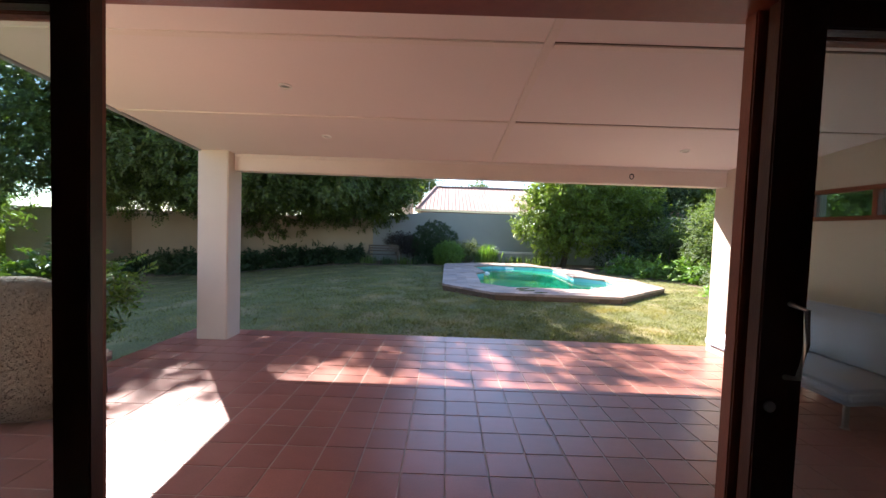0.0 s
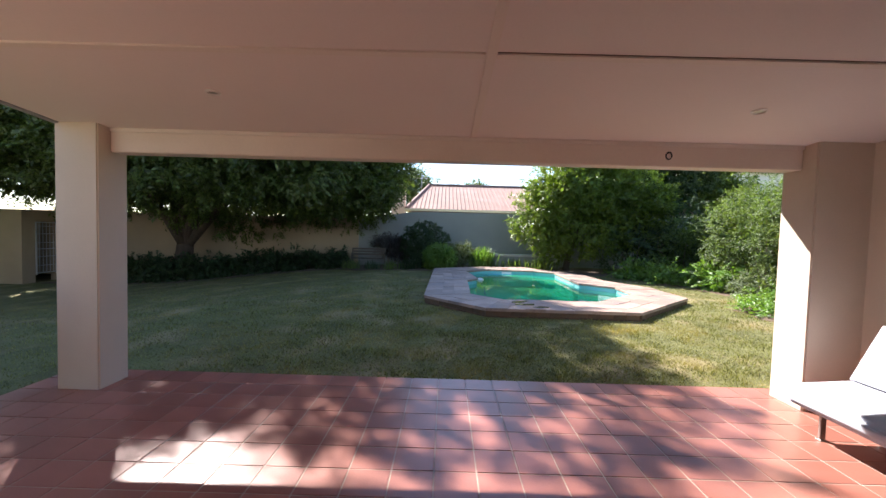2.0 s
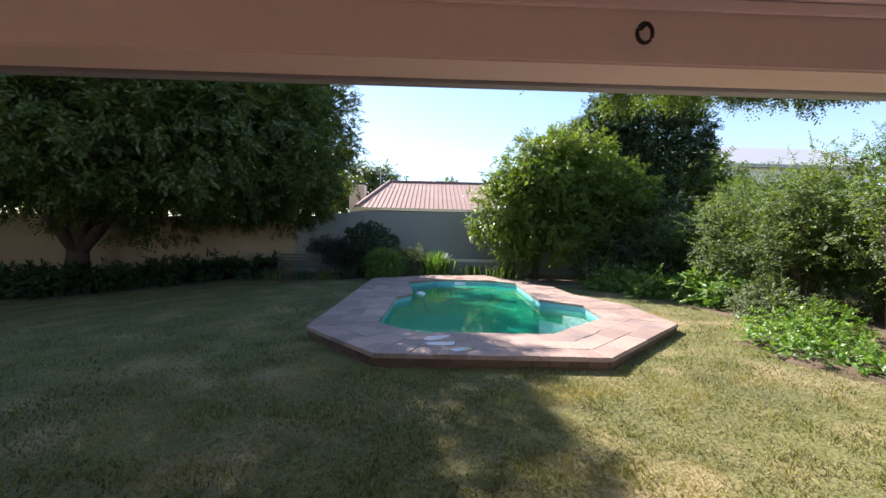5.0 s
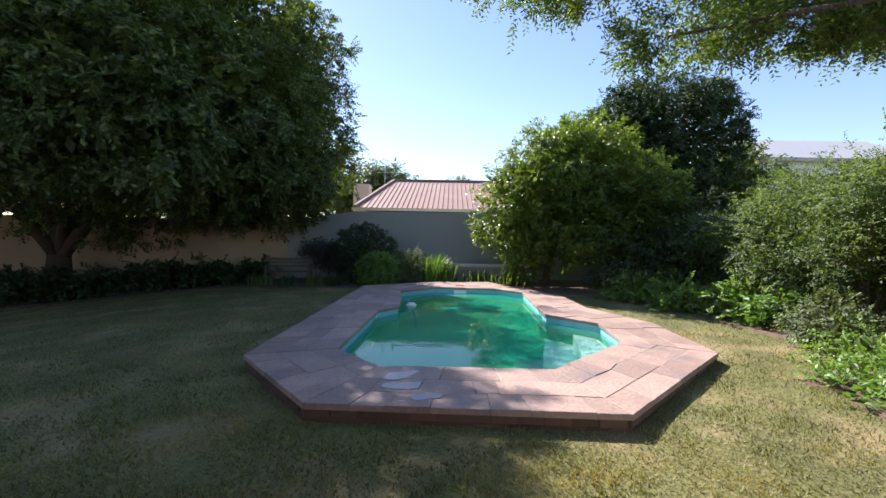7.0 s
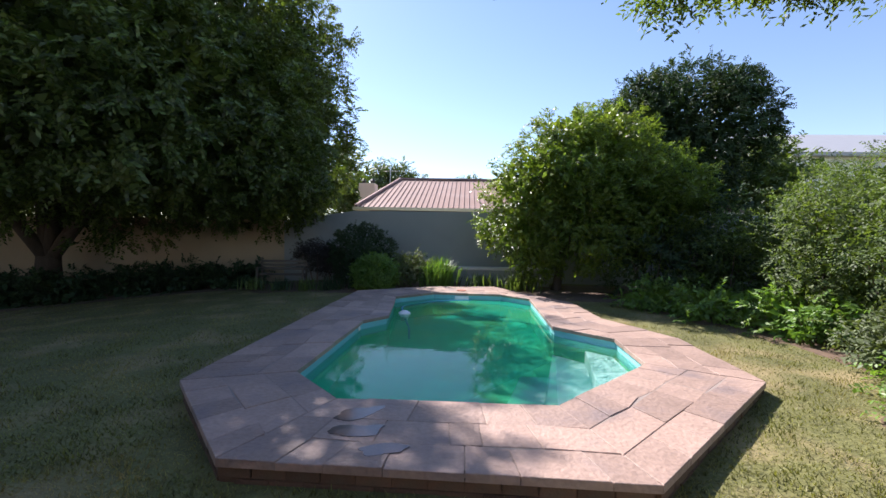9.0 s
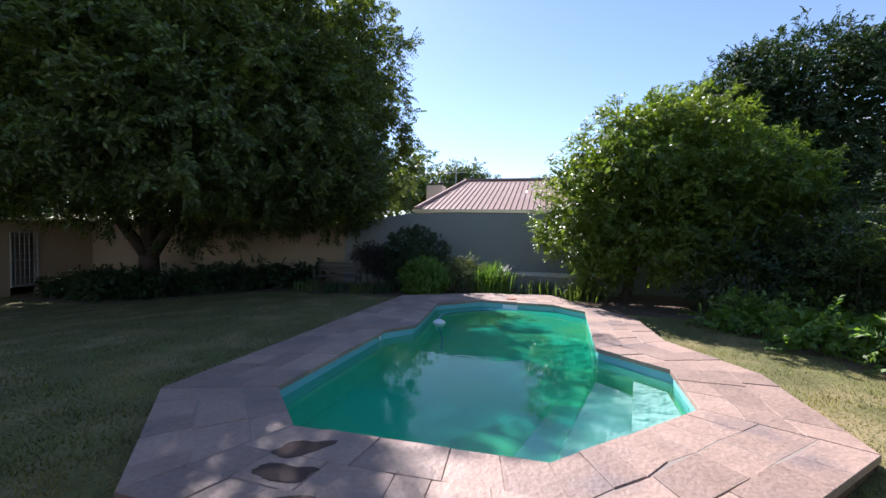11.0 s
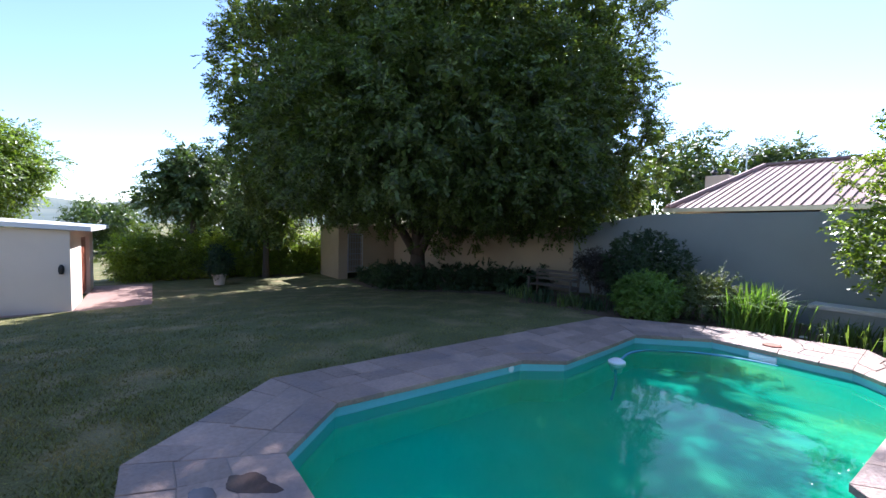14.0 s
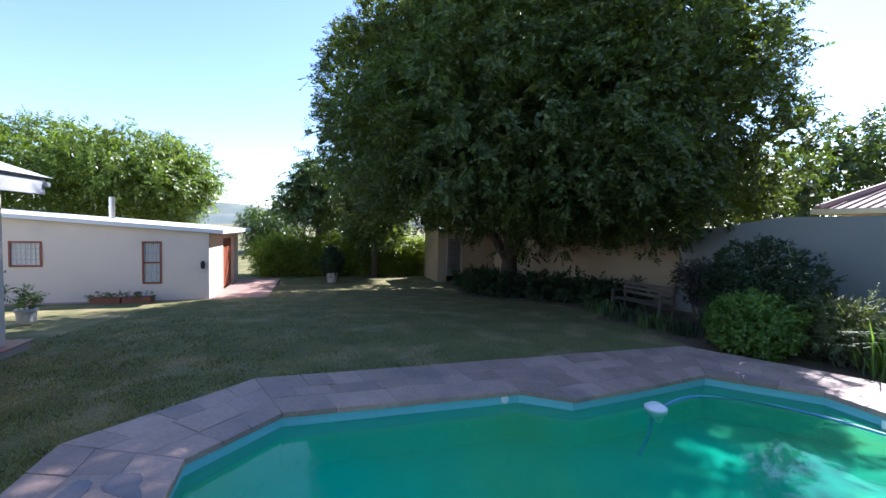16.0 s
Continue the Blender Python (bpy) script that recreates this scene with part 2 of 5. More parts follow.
L_DARK = leaf_material("deep_green_leaf", (0.030, 0.060, 0.020), 0.45, 0.2, rough=0.65, tint=0.1)
L_BRIGHT = leaf_material("bright_ground_cover_leaf", (0.13, 0.23, 0.045), 0.4, 0.35, tint=0.25)
L_FEATHER = leaf_material("feathery_leaf", (0.085, 0.125, 0.03), 0.5, 0.45, tint=0.25)
L_HEDGE = leaf_material("sunny_hedge_leaf", (0.21, 0.265, 0.045), 0.5, 0.55, tint=0.4)
L_GREY = leaf_material("grey_purple_shrub_leaf", (0.05, 0.042, 0.04), 0.4, 0.15, rough=0.8, tint=0.1)
L_PALE = leaf_material("pale_grey_green_leaf", (0.11, 0.14, 0.06), 0.4, 0.25, rough=0.7, tint=0.2)
L_GRASS = leaf_material("lawn_blade", (0.155, 0.153, 0.046), 0.7, 0.3, rough=0.6, yellow=(0.36, 0.275, 0.12), tint=0.9)
L_FAR = leaf_material("far_tree_leaf", (0.07, 0.11, 0.035), 0.4, 0.3, tint=0.2)


def lawn_material():
    m = material("lawn_turf", (0.132, 0.13, 0.04), 0.95, 0.5, 1.3, 28, 1.0, stain=(0.30, 0.23, 0.11), stain_scale=1.1, stain_amount=0.85, bump_dist=0.02)
    return m


M_LAWN = lawn_material()


# ---- mesh helpers ----
def part(name, bm, mat, parent=None, label="", smooth=False):
    me = bpy.data.meshes.new(name)
    if smooth:
        for f in bm.faces:
            f.smooth = True
    bm.to_mesh(me)
    bm.free()
    me.materials.append(mat)
    ob = new(name, me)
    if parent is not None:
        ob.parent = parent
    if label:
        ob["label"] = label
    return ob


def thing(name, at=(0, 0, 0), rz=0, label="", category="", group="", kind=""):
    ob = new(name)
    ob.empty_display_size = 0.1
    ob.matrix_basis = pose(*at, 0, 0, rz)
    return tagged(ob, label, category, group, kind)


def box(x0, y0, z0, x1, y1, z1, bevel=0.0, bm=None):
    bm = bm or bmesh.new()
    r = bmesh.ops.create_cube(bm, size=1, matrix=Matrix.Translation(((x0 + x1) / 2, (y0 + y1) / 2, (z0 + z1) / 2)) @ Matrix.Diagonal((x1 - x0, y1 - y0, z1 - z0, 1)))
    if bevel:
        es = list({e for v in r["verts"] for e in v.link_edges})
        bmesh.ops.bevel(bm, geom=es, offset=bevel, segments=2, affect="EDGES")
    return bm


def prism(poly, z0, z1, bevel=0.0, bm=None):
    """An upright prism over a polygon that runs anticlockwise."""
    bm = bm or bmesh.new()
    lo = [bm.verts.new((x, y, z0)) for x, y in poly]
    hi = [bm.verts.new((x, y, z1)) for x, y in poly]
    n = len(poly)
    top = bm.faces.new(hi)
    bm.faces.new(lo[::-1])
    for i in range(n):
        bm.faces.new((lo[i], lo[(i + 1) % n], hi[(i + 1) % n], hi[i]))
    if bevel:
        bmesh.ops.bevel(bm, geom=list(top.edges), offset=bevel, segments=1, affect="EDGES")
    bmesh.ops.recalc_face_normals(bm, faces=bm.faces)
    return bm


def tube(points, radii, sides=8, bm=None):
    """A round limb through points, closed at both ends."""
    bm = bm or bmesh.new()
    pts = [Vector(p) for p in points]
    rings = []
    for i, p in enumerate(pts):
        d = (pts[min(i + 1, len(pts) - 1)] - pts[max(i - 1, 0)]).normalized()
        a = d.cross(Vector((0, 0, 1)) if abs(d.z) < 0.9 else Vector((1, 0, 0))).normalized()
        b = d.cross(a)
        rings.append([bm.verts.new(p + radii[i] * (math.cos(k * math.tau / sides) * a + math.sin(k * math.tau / sides) * b)) for k in range(sides)])
    for r0, r1 in zip(rings, rings[1:]):
        for k in range(sides):
            bm.faces.new((r0[k], r0[(k + 1) % sides], r1[(k + 1) % sides], r1[k]))
    bm.faces.new(rings[0][::-1]), bm.faces.new(rings[-1])
    bmesh.ops.recalc_face_normals(bm, faces=bm.faces)
    return bm


def lathe(profile, sides=24, bm=None):
    bm = bm or bmesh.new()
    rings = [[bm.verts.new((r * math.cos(k * math.tau / sides), r * math.sin(k * math.tau / sides), z)) for k in range(sides)] for r, z in profile]
    for r0, r1 in zip(rings, rings[1:]):
        for k in range(sides):
            bm.faces.new((r0[k], r0[(k + 1) % sides], r1[(k + 1) % sides], r1[k]))
    bm.faces.new(rings[0][::-1]), bm.faces.new(rings[-1])
    bmesh.ops.recalc_face_normals(bm, faces=bm.faces)
    return bm


def raw_mesh(name, verts, faces, mat, parent=None):
    me = bpy.data.meshes.new(name)
    me.from_pydata(verts, [], faces)
    me.materials.append(mat)
    ob = new(name, me)
    if parent is not None:
        ob.parent = parent
    return ob


def quads_mesh(name, verts, mat, parent=None, sides=4):
    """One mesh from an (n, sides, 3) array of separate polygons."""
    n = len(verts)
    me = bpy.data.meshes.new(name)
    me.vertices.add(n * sides)
    me.vertices.foreach_set("co", verts.astype(np.float32).ravel())
    me.loops.add(n * sides)
    me.loops.foreach_set("vertex_index", np.arange(n * sides, dtype=np.int32))
    me.polygons.add(n)
    me.polygons.foreach_set("loop_start", np.arange(0, n * sides, sides, dtype=np.int32))
    me.update(calc_edges=True)
    me.validate()
    me.materials.append(mat)
    ob = new(name, me)
    if parent is not None:
        ob.parent = parent
    return ob


def unit(v):
    return v / np.maximum(np.linalg.norm(v, axis=-1, keepdims=True), 1e-6)


def leaf_quads(rng, centres, axes, length, width, droop=0.0, face=None):
    """Kite-shaped leaves at centres that point along axes; face: where their upper sides look, in the main."""
    n = len(centres)
    d = unit(axes + rng.normal(0, 0.25, (n, 3)) - np.array((0, 0, droop)))
    up = rng.normal(0, 1, (n, 3)) if face is None else face + rng.normal(0, 0.42, (n, 3))
    s = unit(np.cross(d, unit(up)))
    ln = length * rng.uniform(0.65, 1.25, (n, 1))
    w = width * rng.uniform(0.7, 1.2, (n, 1))
    fold = np.cross(s, d) * w * 0.25
    return np.stack([centres - d * ln * 0.5, centres + s * w * 0.5 + fold, centres + d * ln * 0.5, centres - s * w * 0.5 + fold], 1)


def crown(rng, lobes, clumps, per, spread, length, width, shell=0.55, droop=0.5, floor_z=None):
    """Leaves in clumps over a set of ellipsoid lobes (x, y, z, rx, ry, rz)."""
    lobes = np.array(lobes, float)
    vol = lobes[:, 3] * lobes[:, 4] + lobes[:, 4] * lobes[:, 5] + lobes[:, 3] * lobes[:, 5]
    pick = rng.choice(len(lobes), clumps, p=vol / vol.sum())
    d = unit(rng.normal(0, 1, (clumps, 3)))
    r = shell + (1 - shell) * rng.random((clumps, 1)) ** 0.6
    r = r * (1 + 0.11 * np.sin(d[:, :1] * 7 + pick[:, None]) * np.cos(d[:, 1:2] * 6) + 0.09 * np.sin(d[:, 2:] * 13 + 2 * pick[:, None]) * np.cos(d[:, :1] * 11) + rng.normal(0, 0.03, (clumps, 1)))
    c = lobes[pick, :3] + d * r * lobes[pick, 3:]
    if floor_z is not None:
        keep = c[:, 2] > floor_z
        c, d = c[keep], d[keep]
    m = len(c)
    leaflets = 10
    twigs = max(1, per // leaflets)
    ln = spread * 2.2 * rng.uniform(0.6, 1.3, (m, twigs, 1))
    way = unit(d[:, None, :] * 0.7 + rng.normal(0, 0.6, (m, twigs, 3)) - np.array((0, 0, droop * 0.6)))
    start = c[:, None, :] + rng.normal(0, spread * 0.55, (m, twigs, 3))
    side = unit(np.cross(way, rng.normal(0, 0.5, (m, twigs, 3)) + np.array((0, 0, 1.0))))
    f = (np.arange(leaflets) + 0.5) / leaflets
    sgn = np.where(np.arange(leaflets) % 2 == 0, 1.0, -1.0)
    pts = start[:, :, None, :] + (way * ln)[:, :, None, :] * f[:, None] - np.array((0, 0, 1.0)) * (ln * 0.35 * droop)[:, :, None, :] * (f ** 2)[:, None]
    axes = way[:, :, None, :] * 0.55 + side[:, :, None, :] * sgn[:, None] * 0.9
    pts = (pts + axes * length * 0.4).reshape(-1, 3)
    axes = axes.reshape(-1, 3)
    face = np.repeat(unit(d * 0.6 + np.array((0, 0, 0.75))), twigs * leaflets, 0)
    if floor_z is not None:
        keep = pts[:, 2] > floor_z
        pts, axes, face = pts[keep], axes[keep], face[keep]
    return leaf_quads(rng, pts, axes, length, width, droop * 0.4, face)


def inner_leaves(rng, lobes, count, size):
    """The large shaded leaves inside a crown."""
    lobes = np.array(lobes, float)
    vol = lobes[:, 3] * lobes[:, 4] * lobes[:, 5]
    pick = rng.choice(len(lobes), count, p=vol / vol.sum())
    d = unit(rng.normal(0, 1, (count, 3)))
    p = lobes[pick, :3] + d * (rng.random((count, 1)) ** 0.45) * 0.8 * lobes[pick, 3:]
    return leaf_quads(rng, p, d, size, size * 0.6, 0.3)


def ground_z(x, y):
    """Height of the lawn: level by the veranda and pool, falling away to the outbuilding."""
    fall = 1 / (1 + math.exp(min((x + 7.6) / 2.3, 60)))
    rise = min(max((y - 6.0) / 3.0, 0), 1)
    return -0.03 + 0.19 * rise * (1 - fall) - 0.8 * fall


# ---- ground ----
def build_ground():
    xs = sorted(set([-2000, -600, -200, -80, -50] + [i * 0.5 for i in range(-70, 51)] + [30, 45, 80, 200, 600, 2000]))
    ys = sorted(set([-2000, -600, -200, -80, -40, -20, -10] + [i * 0.5 for i in range(-8, 61)] + [35, 45, 80, 200, 600, 2000]))
    verts, faces = [], []
    for y in ys:
        for x in xs:
            z = ground_z(x, y) + 0.012 * noise.noise(Vector((x * 0.9, y * 0.9, 0)))
            verts.append((x, y, z))
    nx = len(xs)
    for j in range(len(ys) - 1):
        for i in range(nx - 1):
            cx, cy = (xs[i] + xs[i + 1]) / 2, (ys[j] + ys[j + 1]) / 2
            if 0.4 < cx < 5.4 and 9.4 < cy < 17.1 and inside(cx, cy, POOL_MID):
                continue
            if -3.5 < cx < 4.9 and -4 < cy < 5.9:
                continue
            faces.append((j * nx + i, j * nx + i + 1, (j + 1) * nx + i + 1, (j + 1) * nx + i))
    ob = raw_mesh("ground", verts, faces, M_LAWN)
    return tagged(ob, "rough garden lawn of short dry green grass", "lawn", kind="structure")


POOL_IN = [(1.59, 9.86), (3.52, 9.9), (4.82, 11.2), (4.87, 12.33), (4.13, 13.0), (4.2, 15.85), (3.59, 16.42), (1.93, 16.47),
           (1.12, 15.63), (1.24, 14.7), (1.36, 13.5), (1.02, 13.02), (0.96, 10.5)]
POOL_OUT = [(1.12, 8.84), (3.9, 8.8), (5.83, 10.7), (5.85, 12.5), (5.18, 13.78), (5.08, 15.4), (3.5, 17.9), (1.85, 17.6),
            (0.0, 16.5), (-0.03, 14.7), (-0.03, 13.5), (-0.03, 12.95), (-0.05, 10.12)]
COPING_Z = 0.30
WATER_Z = 0.145


def between(a, b, f):
    return tuple(p + (q - p) * f for p, q in zip(a, b))


POOL_MID = [between(a, b, 0.6) for a, b in zip(POOL_IN, POOL_OUT)]


def inside(x, y, poly):
    hit = False
    for (x0, y0), (x1, y1) in zip(poly, poly[1:] + poly[:1]):
        if (y0 > y) != (y1 > y) and x < x0 + (y - y0) * (x1 - x0) / (y1 - y0):
            hit = not hit
    return hit


build_ground()


# ---- pool ----
def ring_prism(inner, outer, z0, z1):
    bm = bmesh.new()
    n = len(inner)
    v = [[bm.verts.new((x, y, z)) for x, y in poly] for poly, z in ((inner, z0), (outer, z0), (outer, z1), (inner, z1))]
    for i in range(n):
        j = (i + 1) % n
        for a, b in ((0, 1), (1, 2), (2, 3), (3, 0)):
            bm.faces.new((v[a][i], v[a][j], v[b][j], v[b][i]))
    bmesh.ops.recalc_face_normals(bm, faces=bm.faces)
    return bm


def build_pool():
    pool = thing("swimming_pool", label="small turquoise garden pool with murky green water and stone surround", category="swimming pool")
    shrink = [between(a, b, 0.03) for a, b in zip(POOL_IN, POOL_OUT)]
    n = len(shrink)
    band, deep = bmesh.new(), bmesh.new()
    for bm, z0, z1 in ((band, WATER_Z - 0.12, COPING_Z - 0.05), (deep, -1.1, WATER_Z - 0.12)):
        lo = [bm.verts.new((x, y, z0)) for x, y in shrink]
        hi = [bm.verts.new((x, y, z1)) for x, y in shrink]
        for i in range(n):
            j = (i + 1) % n
            bm.faces.new((lo[i], hi[i], hi[j], lo[j]))
        if bm is deep:
            bm.faces.new(lo)
    part("basin_band", band, M_POOL, pool, "turquoise painted rim of the pool wall")
    part("basin", deep, M_ALGAE, pool, "green stained pool walls and floor, the water's depth tint in their colour")
    bay = [between(p, (4.2, 11.3), 0.02) for p in ((3.35, 9.95), (4.82, 11.2), (4.87, 12.33), (4.13, 13.0))]
    part("step", prism([(2.75, 9.96), (3.36, 9.98), (4.1, 12.9), (3.62, 12.9)], -1.05, -0.5, 0.015), M_STEP, pool, "pale underwater step")
    for f, z in ((0.0, -0.16), (0.56, 0.03)):
        a, b = between(bay[0], bay[1], f), between(bay[3], bay[2], f)
        part("step", prism([a, bay[1], bay[2], b], -1.05, z + 0.01, 0.015), M_STEP, pool, "pale underwater step")
    deep_side = [p for p in shrink if not (p[0] > 3.4 and 9.5 < p[1] < 12.8)]
    haze = bmesh.new()
    haze.faces.new([haze.verts.new((x, y, -0.27)) for x, y in [between(p, (2.6, 13.2), 0.006) for p in deep_side]])
    part("murk_sheet", haze, M_HAZE, pool, "added sheet imitating green murk all through the water")
    for name, poly, mat, label in (("water", shrink[:2] + shrink[4:], M_WATER, "murky green water surface"), ("shallow_water", shrink[1:5], M_SHALLOW, "clearer water over the steps")):
        water = bmesh.new()
        water.faces.new([water.verts.new((x, y, WATER_Z)) for x, y in poly])
        part(name, water, mat, pool, label)
    body = ring_prism([between(a, b, 0.07) for a, b in zip(POOL_IN, POOL_OUT)], [between(b, a, 0.045) for a, b in zip(POOL_IN, POOL_OUT)], -0.3, COPING_Z - 0.006)
    part("mortar_bed", body, M_MORTAR, pool)
    core = ring_prism([between(b, a, 0.2) for a, b in zip(POOL_IN, POOL_OUT)], [between(b, a, 0.03) for a, b in zip(POOL_IN, POOL_OUT)], -0.3, COPING_Z - 0.058)
    part("riser", core, M_BRICK, pool, "weathered brown brick riser")
    # skimmer box, light and pump return
    sk = box(-0.17, -0.012, -0.06, 0.17, 0.012, 0.06, 0.004)
    box(-0.13, -0.02, -0.03, 0.13, -0.008, 0.03, 0, sk)
    skim = part("skimmer", sk, M_PLASTIC, pool, "cream skimmer inlet")
    skim.matrix_basis = pose(2.63, 16.43, 0.17)
    inlet = part("return_inlet", lathe([(0.045, 0), (0.045, 0.012), (0.02, 0.016)], 16), M_PLASTIC, pool, "small round white inlet")
    inlet.matrix_basis = pose(1.0, 12.83, 0.21, 0, 90, 0)
    lid = part("skimmer_lid", lathe([(0.12, 0), (0.12, 0.012), (0.1, 0.018)], 24), M_POT, pool, "round red-brown skimmer lid")
    lid.matrix_basis = pose(2.62, 16.86, COPING_Z + 0.006)
    return pool


pool = build_pool()


def build_slabs():
    """Flagstones in the surround and bricks under its rim, one by one."""
    rng = random.Random(4)
    n = len(POOL_IN)
    for i in range(n):
        j = (i + 1) % n
        a0, a1, b0, b1 = POOL_OUT[i], POOL_OUT[j], POOL_IN[i], POOL_IN[j]
        la, lb = math.dist(a0, a1), math.dist(b0, b1)
        wide = (math.dist(a0, b0) + math.dist(a1, b1)) / 2
        rows = max(1, round(wide / 0.36))
        cuts = [0] + sorted((k + rng.uniform(-0.16, 0.16)) / rows for k in range(1, rows)) + [1]
        for r in range(rows):
            f0, f1 = cuts[r], cuts[r + 1]
            mid = la + (lb - la) * (f0 + f1) / 2
            cols = max(1, round(mid / rng.choice((0.3, 0.4, 0.52))))
            ks = [0] + [(k + rng.uniform(-0.28, 0.28)) / cols for k in range(1, cols)] + [1]
            for c in range(cols):
                def at(f, g):
                    x, y = between(between(a0, b0, f), between(a1, b1, f), g)
                    if 0 < f < 1 and 0 < g < 1:
                        x, y = x + 0.05 * noise.noise(Vector((x * 3, y * 3, 1))), y + 0.05 * noise.noise(Vector((x * 3, y * 3, 7)))
                    return x, y
                quad = [at(f0, ks[c]), at(f0, ks[c + 1]), at(f1, ks[c + 1]), at(f1, ks[c])]
                cx, cy = sum(q[0] for q in quad) / 4, sum(q[1] for q in quad) / 4
                gap = []
                for x, y in quad:
                    d = math.dist((x, y), (cx, cy))
                    gap.append(between((x, y), (cx, cy), min(0.4, rng.uniform(0.002, 0.005) / max(d, 0.02))))
                top = COPING_Z + rng.uniform(-0.005, 0.005)
                part("flagstone", prism(gap, COPING_Z - 0.055, top, 0.004), M_SLAB, pool)
    brick = box(-0.112, -0.03, -0.037, 0.112, 0.03, 0.037, 0.004)
    first = None
    for i in (12, 0, 1, 2):
        j = (i + 1) % n
        a0, a1 = Vector((*POOL_OUT[i], 0)), Vector((*POOL_OUT[j], 0))
        d = a1 - a0
        ang = math.degrees(math.atan2(d.y, d.x))
        inward = Vector((-d.y, d.x, 0)).normalized()
        for course in range(3):
            count = int((d.length - 0.1 * (course % 2)) / 0.228)
            for k in range(count):
                p = a0 + d.normalized() * (0.115 + 0.114 * (course % 2) + k * 0.228) + inward * (0.045 + rng.uniform(0, 0.008))
                if first is None:
                    first = ob = part("brick", brick, M_BRICK, pool)
                else:
                    ob = new("brick", first.data)
                    ob.parent = pool
                ob.matrix_basis = pose(p.x, p.y, 0.205 - course * 0.078, 0, 0, ang + rng.uniform(-0.6, 0.6))


# ---- veranda ----
FLOOR_X0, FLOOR_X1, FLOOR_Y0, FLOOR_Y1 = -3.62, 4.40, 1.1, 6.1
CEIL = 2.6
SLOPE = 0.085


def ceil_z(y):
    """The veranda ceiling rises towards the house."""
    return 2.58 + SLOPE * (5.6 - y)


def sloped(bm):
    """Shears a mesh built for a level ceiling at CEIL to the real slope."""
    for v in bm.verts:
        v.co.z += ceil_z(v.co.y) - CEIL
    return bm


def build_veranda():
    fl = tagged(part("floor", box(FLOOR_X0 + 0.01, -4.2, -0.25, FLOOR_X1 + 0.65, FLOOR_Y1 - 0.01, -0.0035), M_GROUT), "terracotta tiled veranda floor with pale grout", "floor", kind="structure")
    tagged(part("ceiling", sloped(box(-3.34, 1.121, CEIL, 4.62, 6.35, CEIL + 0.08)), M_CEIL), "pinkish cream boarded veranda ceiling", "ceiling", kind="structure")
    # cover strips
    for y in (1.28, 2.69, 4.12):
        ob = part("trim", sloped(box(-3.33, y - 0.03, CEIL - 0.012, 0.585, y + 0.03, CEIL + 0.002, 0.003)), M_STRIP)
        tagged(ob, "white ceiling cover strip", "trim", kind="structure")
        ob = part("trim", sloped(box(0.655, y - 0.03, CEIL - 0.012, 4.39, y + 0.03, CEIL + 0.002, 0.003)), M_STRIP)
        tagged(ob, "white ceiling cover strip", "trim", kind="structure")
        # shadow line beside the right-hand cover strips, put in as a dark strip
        ob = part("trim", sloped(box(0.655, y - 0.037, CEIL - 0.004, 4.39, y - 0.0312, CEIL + 0.002)), M_SHADOWGAP)
        tagged(ob, "thin dark strip for the shadow line beside a ceiling cover strip", "trim", kind="structure")
    tagged(part("trim", sloped(box(0.59, 1.2, CEIL - 0.014, 0.65, 5.65, CEIL + 0.002, 0.003)), M_STRIP), "white ceiling cover strip", "trim", kind="structure")
    # beam with a bead along its top
    bm = box(-2.97, 5.68, 2.34, 3.86, 5.88, CEIL - 0.002, 0.008)
    tagged(part("beam", bm, M_BEAM), "painted timber beam across the veranda front", "beam", kind="structure")
    tagged(part("trim", box(-2.96, 5.655, 2.535, 3.855, 5.678, 2.572, 0.004), M_STRIP), "white bead above the beam", "trim", kind="structure")
    # columns
    col = box(-3.39, 5.53, -0.2, -2.972, 5.9, CEIL + 0.002, 0.012)
    tagged(part("column", col, M_PLASTER), "square cream plastered veranda column", "column", kind="structure")
    col = box(3.87, 5.53, -0.2, 4.62, 5.93, CEIL + 0.002, 0.012)
    tagged(part("column", col, M_PLASTER), "cream plastered pier joined to the side wall", "column", kind="structure")
    # side wall with a high window
    w = bmesh.new()
    wx0, wx1, y0, y1, wz0, wz1 = 4.40, 4.62, 2.88, 5.0, 1.87, 2.24
    for b in ((wx0, 1.1, -0.2, wx1, 5.53, wz0), (wx0, 1.1, wz1, wx1, 5.53, 3.0), (wx0, 1.1, wz0, wx1, y0, wz1), (wx0, y1, wz0, wx1, 5.53, wz1)):
        box(*b, 0, w)
    tagged(part("wall_east", w, M_PLASTER), "cream plastered veranda side wall", "wall", kind="structure")
    win = thing("window_1", label="high strip window with red-brown timber frame", category="window", kind="structure")
    f = bmesh.new()
    for q in ((4.41, y0, wz0, 4.50, y1, wz0 + 0.05), (4.41, y0, wz1 - 0.05, 4.50, y1, wz1), (4.41, y0, wz0 + 0.05, 4.50, y0 + 0.05, wz1 - 0.05), (4.41, y1 - 0.05, wz0 + 0.05, 4.50, y1, wz1 - 0.05)):
        box(*q, 0.004, f)
    part("window_frame", f, M_REDWOOD, win)
    for y in (3.55, 4.24):
        part("mullion", box(4.41, y - 0.03, wz0 + 0.05, 4.50, y + 0.03, wz1 - 0.05, 0.004), M_REDWOOD, win)
    for a, q in ((y0 + 0.05, 3.52), (3.58, 4.21), (4.27, y1 - 0.05)):
        part("pane", box(4.455, a, wz0 + 0.05, 4.461, q, wz1 - 0.05), M_GLASSD, win)
    # roof above with its eaves
    roof = thing("roof", label="veranda roof with grey fascia and pale sheeting", category="roof", kind="structure")
    rb = bmesh.new()
